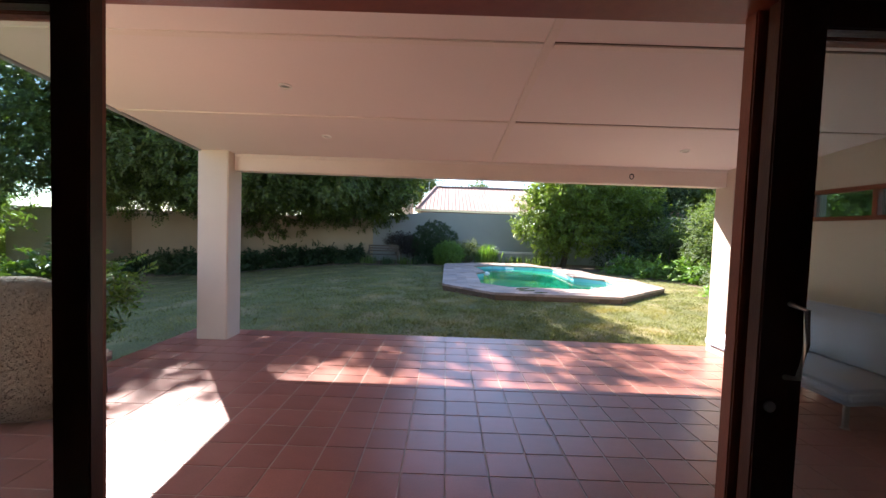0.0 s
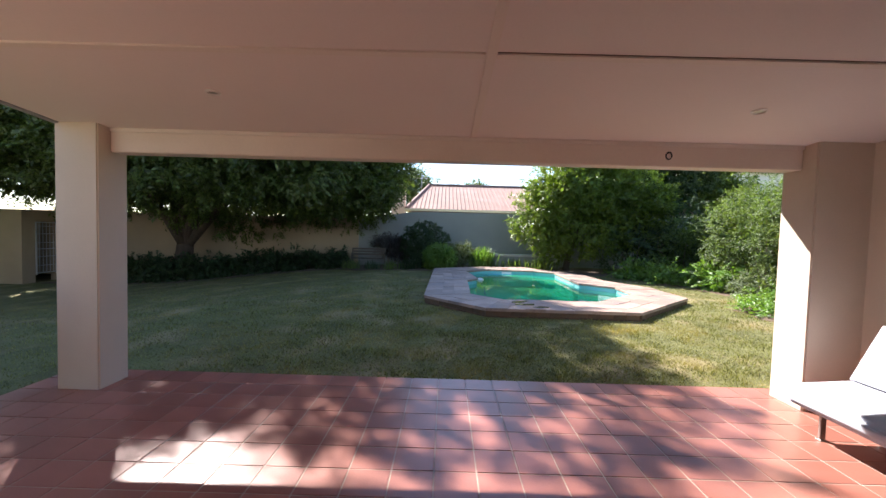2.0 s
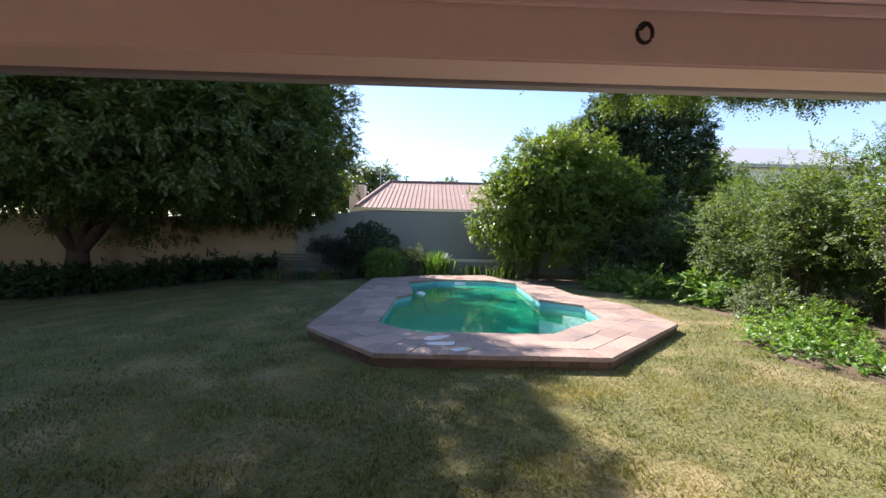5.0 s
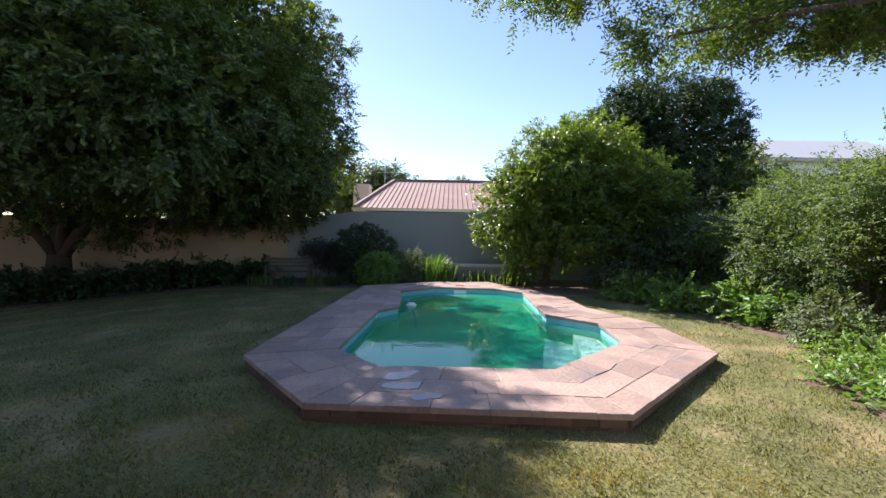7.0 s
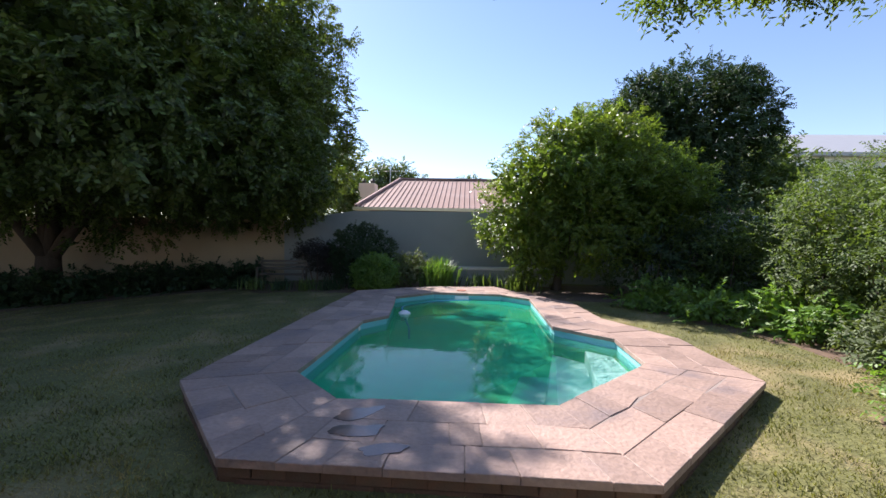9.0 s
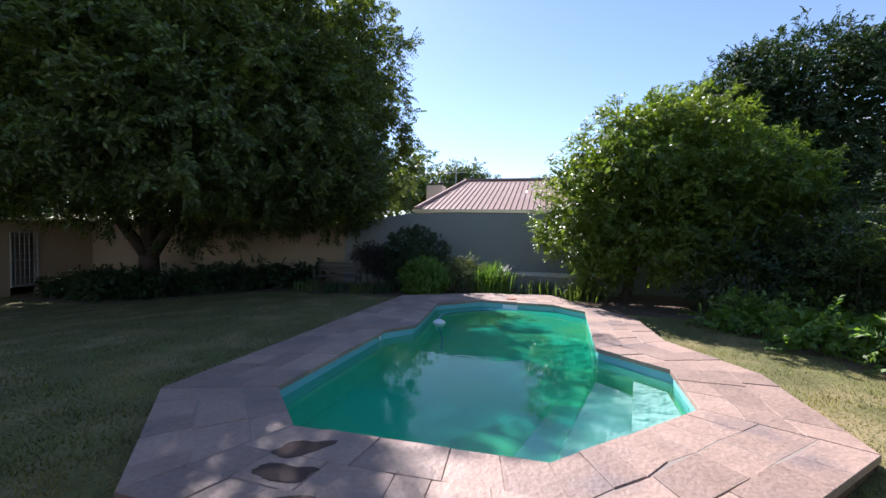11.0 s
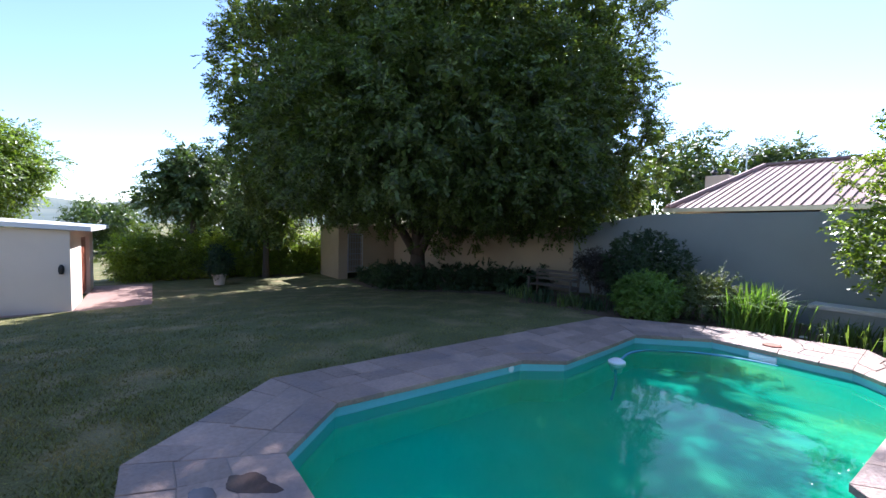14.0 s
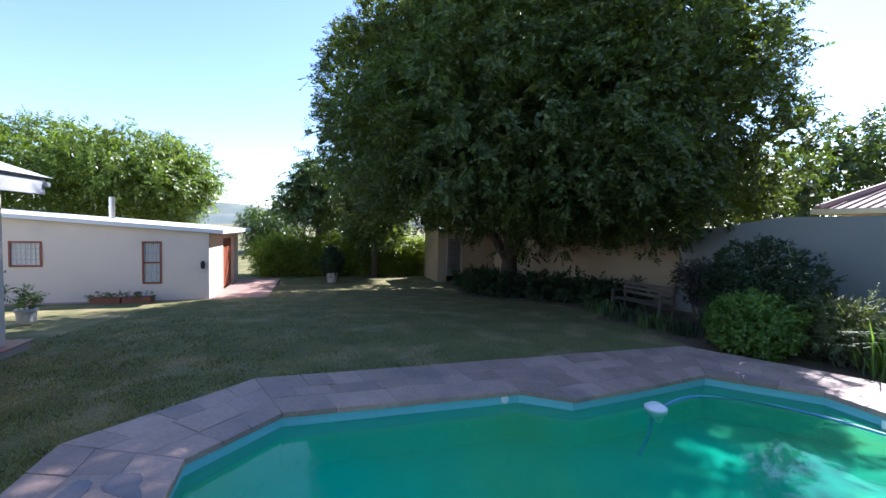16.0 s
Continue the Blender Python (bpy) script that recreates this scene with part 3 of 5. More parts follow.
    vs = [rb.verts.new(p) for p in ((-3.6, -4.4, 3.6), (5.4, -4.4, 3.6), (5.4, 6.5, 2.78), (-3.6, 6.5, 2.78), (-1.0, -1.5, 4.4), (3.2, -1.5, 4.4), (3.2, 3.0, 4.2), (-1.0, 3.0, 4.2))]
    for q in ((0, 1, 5, 4), (1, 2, 6, 5), (2, 3, 7, 6), (3, 0, 4, 7), (4, 5, 6, 7)):
        rb.faces.new([vs[i] for i in q])
    bmesh.ops.recalc_face_normals(rb, faces=rb.faces)
    part("roof_sheet", rb, M_ROOFW, roof)
    part("fascia", box(-3.46, 6.36, 2.5, 5.2, 6.44, 2.775, 0.004), M_GREYW, roof, "grey painted fascia board")
    part("fascia", sloped(box(-3.40, 1.0, 2.585, -3.342, 6.355, 2.80, 0.004)), M_GREYW, roof, "grey painted fascia board")
    g = sloped(box(-3.50, 0.8, 2.72, -3.405, 6.5, 2.80, 0.01))
    part("gutter", g, M_GREYW, roof, "grey metal gutter")
    # recessed lamps, switched off
    for x, y in ((-1.38, 3.44), (-1.42, 4.76), (2.78, 4.85), (2.84, 3.62)):
        lamp = thing("downlight", (x, y, ceil_z(y)), label="small recessed ceiling downlight, switched off", category="downlight", group="veranda downlights")
        lamp.matrix_basis = pose(x, y, ceil_z(y), -4.86)
        part("trim_ring", lathe([(0.055, 0), (0.055, -0.008), (0.042, -0.014), (0.036, -0.004)], 24), M_WHITE, lamp, "white rim")
        part("bulb", lathe([(0.035, -0.003), (0.03, -0.006), (0.01, -0.008)], 20), M_METAL, lamp, "dull lamp face")
    ring = thing("hook_ring", (2.53, 5.67, 2.47), label="dark iron ring hook on the beam", category="hook")
    pts = [(0.028 * math.cos(a), -0.02, 0.035 * math.sin(a) - 0.03) for a in np.linspace(0, math.tau, 17)]
    part("ring", tube(pts, [0.007] * 17, 6), M_BLACK, ring)
    part("screw_eye", tube([(0, 0.02, 0.0), (0, -0.025, 0.0)], [0.008, 0.008], 6), M_BLACK, ring)


build_veranda()


def build_tiles():
    fl = bpy.data.objects["floor"]
    px, py = 0.291, 0.291
    tile = box(-px / 2 + 0.005, -py / 2 + 0.005, -0.012, px / 2 - 0.005, py / 2 - 0.005, 0.0, 0.0025)
    me = None
    rest = bmesh.new()
    rng = random.Random(8)
    count = 0
    for j in range(17):
        y = 5.805 - py / 2 - j * py
        for i in range(29):
            x = 0.05 - px * 12.5 + i * px
            if x > 4.5 or y < 1.1:
                continue
            near = y > 2.6 and count < 300 and -3.3 < x < 4.2
            if near:
                count += 1
                if me is None:
                    ob = part("tile", tile, M_TILE, fl)
                    me = ob.data
                else:
                    ob = new("tile", me)
                    ob.parent = fl
                ob.matrix_basis = pose(x, y, rng.uniform(-0.0012, 0.0012), 0, 0, rng.uniform(-0.25, 0.25))
            else:
                box(x - px / 2 + 0.005, y - py / 2 + 0.005, -0.012, min(x + px / 2 - 0.005, 4.395), y + py / 2 - 0.005, 0.0, 0, rest)
    # edge course
    for i in range(29):
        x = 0.05 - px * 12.5 + i * px
        if x < 4.5:
            box(x - px / 2 + 0.004, 5.815, -0.014, min(x + px / 2 - 0.004, 4.395), 6.1, 0.001, 0, rest)
    ob = part("tile_rest", rest, M_TILE_FAR, fl)
    tagged(ob, "more terracotta tiles", kind="stuff")


# ---- house wall, sliding doors and the room behind ----
DOOR_Y = 1.06


def door_leaf(name, x0, x1, y, at_handle=None, wide=0.115, wood=None, far=0.115):
    wood = wood or M_WOOD
    leaf = thing(name, label="dark timber sliding glass door panel standing open", category="sliding door", kind="structure")
    for a, b in ((x0, x0 + wide), (x1 - far, x1)):
        part("stile", box(a, y - 0.022, 0.02, b, y + 0.022, 2.19, 0.004), wood, leaf)
    part("rail", box(x0 + wide, y - 0.022, 2.12, x1 - far, y + 0.022, 2.19, 0.004), wood, leaf)
    part("rail", box(x0 + wide, y - 0.022, 0.02, x1 - far, y + 0.022, 0.2, 0.004), wood, leaf)
    pane = part("pane", box(x0 + wide, y - 0.003, 0.2, x1 - far, y + 0.003, 2.12), M_GLASS, leaf, "clear glass pane")
    if at_handle is not None:
        pts = [(at_handle, y - 0.02, 1.265), (at_handle, y - 0.06, 1.275), (at_handle + 0.01, y - 0.065, 1.36), (at_handle + 0.01, y - 0.06, 1.44), (at_handle, y - 0.02, 1.45)]
        part("handle", tube(pts, [0.007] * 5, 8), M_METAL, leaf, "slim metal pull handle")
        lk = part("keyhole", lathe([(0.014, 0), (0.014, 0.006), (0.006, 0.008)], 16), M_METAL, leaf, "round metal lock cylinder")
        lk.matrix_basis = pose(at_handle - 0.035, y - 0.022, 1.19, 90, 0, 0)
    return leaf


def build_house():
    w = bmesh.new()
    for b in ((-3.42, 0.9, -0.2, -2.4, 1.12, 3.05), (2.35, 0.9, -0.2, 4.40, 1.12, 3.05), (-2.4, 0.9, 2.24, 2.35, 1.12, 3.05)):
        box(*b, 0, w)
    tagged(part("wall_south", w, M_PLASTER), "cream plastered house wall round the doors", "wall", kind="structure")
    fr = bmesh.new()
    for b in ((-2.4, 0.98, 2.19, 2.35, 1.14, 2.24), (-2.4, 0.98, 0.0, -2.34, 1.14, 2.19), (2.29, 0.98, 0.0, 2.35, 1.14, 2.19), (-2.34, 0.98, 0.0, 2.29, 1.14, 0.018)):
        box(*b, 0.003, fr)
    tagged(part("door_frame", fr, M_REDWOOD), "red-brown timber door frame", "door frame", kind="structure")
    # outer leaves red-brown, inner leaves near-black
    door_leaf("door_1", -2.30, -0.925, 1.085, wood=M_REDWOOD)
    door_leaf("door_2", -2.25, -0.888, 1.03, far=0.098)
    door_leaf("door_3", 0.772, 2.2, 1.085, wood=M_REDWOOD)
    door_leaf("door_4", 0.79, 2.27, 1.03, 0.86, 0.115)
    room = bmesh.new()
    for b in ((-3.6, -4.2, -0.01, -3.42, 1.12, CEIL), (4.40, -4.2, -0.01, 4.62, 1.095, CEIL), (-3.42, -4.2, -0.01, 4.40, -4.0, CEIL)):
        box(*b, 0, room)
    tagged(part("wall_room", room, M_ROOM), "plain walls of the dim room behind the doors", "wall", kind="structure")
    tagged(part("ceiling_room", box(-3.42, -4.0, CEIL, 4.40, 0.9, CEIL + 0.05), M_ROOM), "plain ceiling of the dim room", "ceiling", kind="structure")
    tagged(part("floor_room", box(-3.42, -4.0, -0.005, 4.40, 1.0, 0.004), M_GROUT), "plain floor of the dim room", "floor", kind="structure")


build_house()


# ---- veranda furniture ----
def build_sofa():
    s = thing("sofa_bed", (3.42, 3.3, 0), label="pale grey fabric click-clack sofa bed on metal legs", category="sofa")

    def slab(x0, x1, t0, t1, length, mat_name, m):
        bm = box(x0, 0, t0, x1, length, t1, 0.045)
        bmesh.ops.subdivide_edges(bm, edges=bm.edges, cuts=2, use_grid_fill=True)
        ob = part(mat_name, bm, M_FABRIC, s, smooth=True)
        ob.matrix_basis = m
        return ob
    slab(-0.07, 0.66, 0, 0.15, 1.88, "seat", pose(0, 0, 0.26, 0, -4, 0))
    slab(0, 0.62, 0, 0.14, 1.88, "backrest", pose(0.60, 0, 0.36, 0, -62, 0))
    for y in (0.45, 0.94, 1.43):
        b = part("button", lathe([(0.013, 0), (0.01, 0.005), (0.004, 0.007)], 12), M_FABRIC, s)
        b.matrix_basis = pose(0.62 + 0.145, y, 0.36 + 0.33, 0, -62, 0)
    for y in (0.2, 1.66):
        for x in (0.12, 0.62):
            part("leg", box(x - 0.025, y - 0.012, 0, x + 0.025, y + 0.012, 0.28, 0.004), M_METAL, s, "flat metal leg")
        part("foot_bar", box(0.09, y - 0.03, 0.0, 0.15, y + 0.03, 0.01, 0.003), M_METAL, s)


build_sofa()


def build_chair():
    """High-backed armchair under a shaggy brown throw, its back turned to the doors."""
    c = thing("armchair", (-3.2, 2.95, 0), 14, label="high-backed armchair covered with a shaggy brown throw", category="armchair")
    prof = [(0.28, 0.05), (0.31, 0.3), (0.37, 0.6), (0.43, 0.84), (0.40, 0.98), (0.28, 1.10), (0.12, 1.14)]
    bm = bmesh.new()
    rings = []
    for r, z in prof:
        rings.append([bm.verts.new((r * math.cos(a), 0.30 * r * math.sin(a) + 0.1, z)) for a in np.linspace(0, math.tau, 25)[:-1]])
    for r0, r1 in zip(rings, rings[1:]):
        for k in range(24):
            bm.faces.new((r0[k], r0[(k + 1) % 24], r1[(k + 1) % 24], r1[k]))
    bm.faces.new(rings[-1])
    bm.faces.new(rings[0][::-1])
    back = part("backrest", bm, M_SHAG, c, smooth=True)
    part("seat", box(-0.33, 0.1, 0.25, 0.33, 0.75, 0.45, 0.06), M_SHAG, c, smooth=True)
    for x in (-0.28, 0.28):
        for y in (0.05, 0.68):
            part("leg", tube([(x, y, 0), (x * 0.95, y, 0.3)], [0.018, 0.025], 8), M_WOOD, c)
    rng = np.random.default_rng(3)
    n = 9000
    a, zz = rng.uniform(0, math.tau, n), rng.uniform(0.05, 1.14, n)
    rr = np.interp(zz, [p[1] for p in prof], [p[0] for p in prof])
    base = np.stack([rr * np.cos(a), 0.30 * rr * np.sin(a) + 0.1, zz], 1)
    out = np.stack([np.cos(a), 1.5 * np.sin(a), rng.uniform(-0.6, 0.3, n)], 1)
    ob = quads_mesh("wool_pile", leaf_quads(rng, base, out, 0.035, 0.008), M_SHAG, c)
    ob["kind"] = "stuff"


build_chair()


# ---- garden walls, block with gate ----
def build_walls():
    tan = bmesh.new()
    box(-24, 20.2, -0.9, -3.605, 20.42, 2.08, 0.01, tan)
    box(-24, 20.18, 2.08, -3.605, 20.44, 2.13, 0.01, tan)
    ob = tagged(part("wall_north", tan, M_WALL_TAN), "tan plastered garden wall in tree shade", "garden wall", kind="structure")
    grey = bmesh.new()
    vs = [(-3.6, 2.12), (-1.1, 2.5), (14, 2.56), (14, -0.6), (-3.6, -0.6)]
    lo = [grey.verts.new((x, 20.2, z)) for x, z in vs]
    hi = [grey.verts.new((x, 20.44, z)) for x, z in vs]
    grey.faces.new(lo), grey.faces.new(hi)
    for i in range(5):
        grey.faces.new((lo[i], lo[(i + 1) % 5], hi[(i + 1) % 5], hi[i]))
    bmesh.ops.recalc_face_normals(grey, faces=grey.faces)
    tagged(part("wall_back", grey, M_WALL_GREY), "grey-green plastered boundary wall", "garden wall", kind="structure")
    tagged(part("wall_side", box(14, 4, -0.6, 14.24, 20.44, 2.4), M_WALL_GREY), "grey boundary wall behind the shrubs", "garden wall", kind="structure")
    # block with a gate recess, right face at x = -15.65
    b = bmesh.new()
    for q in ((-18.4, 16.9, -0.9, -15.85, 17.12, 1.95), (-15.87, 16.9, -0.9, -15.65, 17.4, 1.95), (-15.87, 18.25, -0.9, -15.65, 20.18, 1.95), (-15.87, 17.4, 1.6, -15.65, 18.25, 1.95),
              (-18.45, 16.85, 1.95, -15.6, 20.18, 2.03), (-18.4, 17.12, -0.9, -18.2, 20.18, 1.95)):
        box(*q, 0, b)
    tagged(part("wall_block", b, M_WALL_TAN), "low tan plastered yard wall with a doorway", "garden wall", kind="structure")
    gate = thing("gate", (-15.62, 17.4, -0.5), label="white scrolled iron security gate in the yard wall", category="gate")
    fr = bmesh.new()
    for q in ((-0.02, 0, 0, 0.02, 0.04, 2.08), (-0.02, 0.81, 0, 0.02, 0.85, 2.08), (-0.02, 0, 2.04, 0.02, 0.85, 2.08), (-0.02, 0, 0.05, 0.02, 0.85, 0.09), (-0.015, 0.04, 1.0, 0.015, 0.81, 1.03)):
        box(*q, 0, fr)
    part("gate_frame", fr, M_IRONW, gate)
    for k in range(1, 6):
        part("bar", tube([(0, 0.85 * k / 6, 0.06), (0, 0.85 * k / 6, 2.06)], [0.011, 0.011], 6), M_IRONW, gate)
    for z in (0.35, 0.7, 1.25, 1.6, 1.9):
        part("cross_bar", box(-0.008, 0.04, z, 0.008, 0.81, z + 0.02), M_IRONW, gate)


build_walls()


# ---- neighbour's house over the wall ----
def build_neighbour():
    h = thing("neighbour_house", label="neighbouring house with faded pink ribbed metal hip roof", category="house")
    x0, x1, y0, y1, ze, zr = -1.65, 13.0, 22.2, 32.6, 2.74, 4.5
    hip = 0.9
    r0, r1, ym = x0 + hip, x1 - hip, (y0 + y1) / 2
    part("wall", box(x0 + 0.5, y0 + 0.5, -0.5, x1 - 0.5, y1 - 0.5, 2.6), M_OUTB, h)
    bm = bmesh.new()
    v = [bm.verts.new(p) for p in ((x0, y0, ze), (x1, y0, ze), (x1, y1, ze), (x0, y1, ze), (r0, ym, zr), (r1, ym, zr))]
    for q in ((0, 1, 5, 4), (1, 2, 5), (2, 3, 4, 5), (3, 0, 4), (3, 2, 1, 0)):
        bm.faces.new([v[i] for i in q])
    bmesh.ops.recalc_face_normals(bm, faces=bm.faces)
    roof = part("roof", bm, M_ROOF, h)
    # standing ribs
    k = 0
    x = x0 + 0.25
    while x < x1 - 0.2:
        g = min((x - x0) / hip, (x1 - x) / hip, 1.0)
        top = (x, y0 + (ym - y0) * g, ze + (zr - ze) * g + 0.015)
        part("roof_rib", tube([(x, y0, ze + 0.015), top], [0.02, 0.02], 6), M_ROOF, roof)
        x += 0.21
    y = y0 + 0.3
    while y < y1 - 0.2:
        g = min((y - y0), (y1 - y)) / (ym - y0)
        part("roof_rib", tube([(x0, y, ze + 0.015), (x0 + hip * g, y, ze + (zr - ze) * g + 0.015)], [0.02, 0.02], 6), M_ROOF, roof)
        y += 0.21
    for a, b in (((x0, y0, ze), (r0, ym, zr)), ((r0, ym, zr), (r1, ym, zr)), ((r1, ym, zr), (x1, y0, ze)), ((x0, y1, ze), (r0, ym, zr))):
        part("ridge_cap", tube([(*a[:2], a[2] + 0.04), (*b[:2], b[2] + 0.04)], [0.09, 0.09], 6), M_ROOF, roof)
    part("gutter", box(x0 - 0.1, y0 - 0.1, ze - 0.1, x1, y0 + 0.02, ze + 0.02, 0.015), M_GUTTER, h, "cream gutter and fascia")
    part("gutter", box(x0 - 0.1, y0, ze - 0.1, x0 + 0.02, y1, ze + 0.02, 0.015), M_GUTTER, h, "cream gutter and fascia")
    chim = part("chimney", box(-3.3, 28.8, 0.0, -2.4, 29.6, 4.5, 0.02), M_OUTB, h, "pale plastered chimney")
    for x in (-3.1, -2.6):
        part("cowl", lathe([(0.1, 4.4), (0.1, 4.55), (0.16, 4.57), (0.04, 4.7)], 12), M_BLACK, chim).location = (x, 29.2, 0.1)
    mast = part("aerial", tube([(-1.2, 27.0, 2.6), (-1.2, 27.0, 5.2)], [0.02, 0.02], 6), M_METAL, h, "thin television aerial")
    part("aerial_bar", tube([(-1.6, 27.0, 4.9), (-0.8, 27.0, 4.9)], [0.012, 0.012], 6), M_METAL, mast)
    g = thing("gabled_house", label="white gabled house with pale roof behind the shrubs", category="house")
    part("wall", box(16, 26, -0.5, 26, 34, 5.6), M_WHITE, g)
    bm = prism([(15.6, 25.6), (26.4, 25.6), (26.4, 34.4), (15.6, 34.4)], 5.6, 5.75)
    v = [bm.verts.new(p) for p in ((15.6, 25.6, 5.76), (26.4, 25.6, 5.76), (26.4, 34.4, 5.76), (15.6, 34.4, 5.76), (15.6, 30, 7.6), (26.4, 30, 7.6))]
    for q in ((0, 1, 5, 4), (2, 3, 4, 5), (3, 0, 4), (1, 2, 5)):
        bm.faces.new([v[i] for i in q])
    bmesh.ops.recalc_face_normals(bm, faces=bm.faces)
    part("roof", bm, M_ROOFW, g)


build_neighbour()


def build_far_house():
    h = thing("far_house", (-55, 5.3, -0.9), label="far house with a low red-pink roof past the hedge", category="house")
    part("wall", box(-2.5, -2.2, 0, 2.5, 2.2, 1.9), M_WHITE, h)
    bm = bmesh.new()
    v = [bm.verts.new(q) for q in ((-2.8, -2.5, 1.9), (2.8, -2.5, 1.9), (2.8, 2.5, 1.9), (-2.8, 2.5, 1.9), (0, -1.6, 2.8), (0, 1.6, 2.8))]
    for q in ((0, 1, 4), (1, 2, 5, 4), (2, 3, 5), (3, 0, 4, 5), (3, 2, 1, 0)):
        bm.faces.new([v[i] for i in q])
    bmesh.ops.recalc_face_normals(bm, faces=bm.faces)
    part("roof", bm, M_POT, h, "red-pink tiled hip roof")


build_far_house()


# ---- outbuilding across the lawn ----
def sash(name, parent, y0, y1, z0, z1, bars):
    """A window in the wall plane x = -11.46 with burglar bars and curtain."""
    w = part(name, box(-11.475, y0, z0, -11.435, y0 + 0.06, z1, 0.003), M_REDWOOD, parent)
    for b in ((y1 - 0.06, y1, z0, z1), (y0 + 0.06, y1 - 0.06, z1 - 0.06, z1), (y0 + 0.06, y1 - 0.06, z0, z0 + 0.06)):
        part("window_frame", box(-11.475, b[0], b[2], -11.435, b[1], b[3], 0.003), M_REDWOOD, w)
    if z1 - z0 > 1.1:
        part("window_frame", box(-11.475, y0 + 0.06, (z0 + z1) / 2 - 0.025, -11.437, y1 - 0.06, (z0 + z1) / 2 + 0.025, 0.003), M_REDWOOD, w)
    part("pane", box(-11.482, y0 + 0.06, z0 + 0.06, -11.477, y1 - 0.06, z1 - 0.06), M_GLASSC, w)
    cur = bmesh.new()
    n = 40
    top = [cur.verts.new((-11.515 + 0.015 * math.sin(k * 1.3), y0 + 0.02 + (y1 - y0 - 0.04) * k / n, z1)) for k in range(n + 1)]
    bot = [cur.verts.new((-11.515 + 0.02 * math.sin(k * 1.3), y0 + 0.02 + (y1 - y0 - 0.04) * k / n, z0)) for k in range(n + 1)]
    for k in range(n):
        cur.faces.new((bot[k], bot[k + 1], top[k + 1], top[k]))
    part("curtain", cur, M_CURTAIN, w, "white gathered curtain")
    for k in range(1, bars + 1):
        y = y0 + 0.06 + (y1 - y0 - 0.12) * k / (bars + 1)
        part("bar", box(-11.47, y - 0.008, z0 + 0.06, -11.458, y + 0.008, z1 - 0.06), M_IRONW, w)
    for k in range(1, 4):
        z = z0 + 0.06 + (z1 - z0 - 0.12) * k / 4
        part("bar", box(-11.472, y0 + 0.06, z - 0.008, -11.46, y1 - 0.06, z + 0.008), M_IRONW, w)


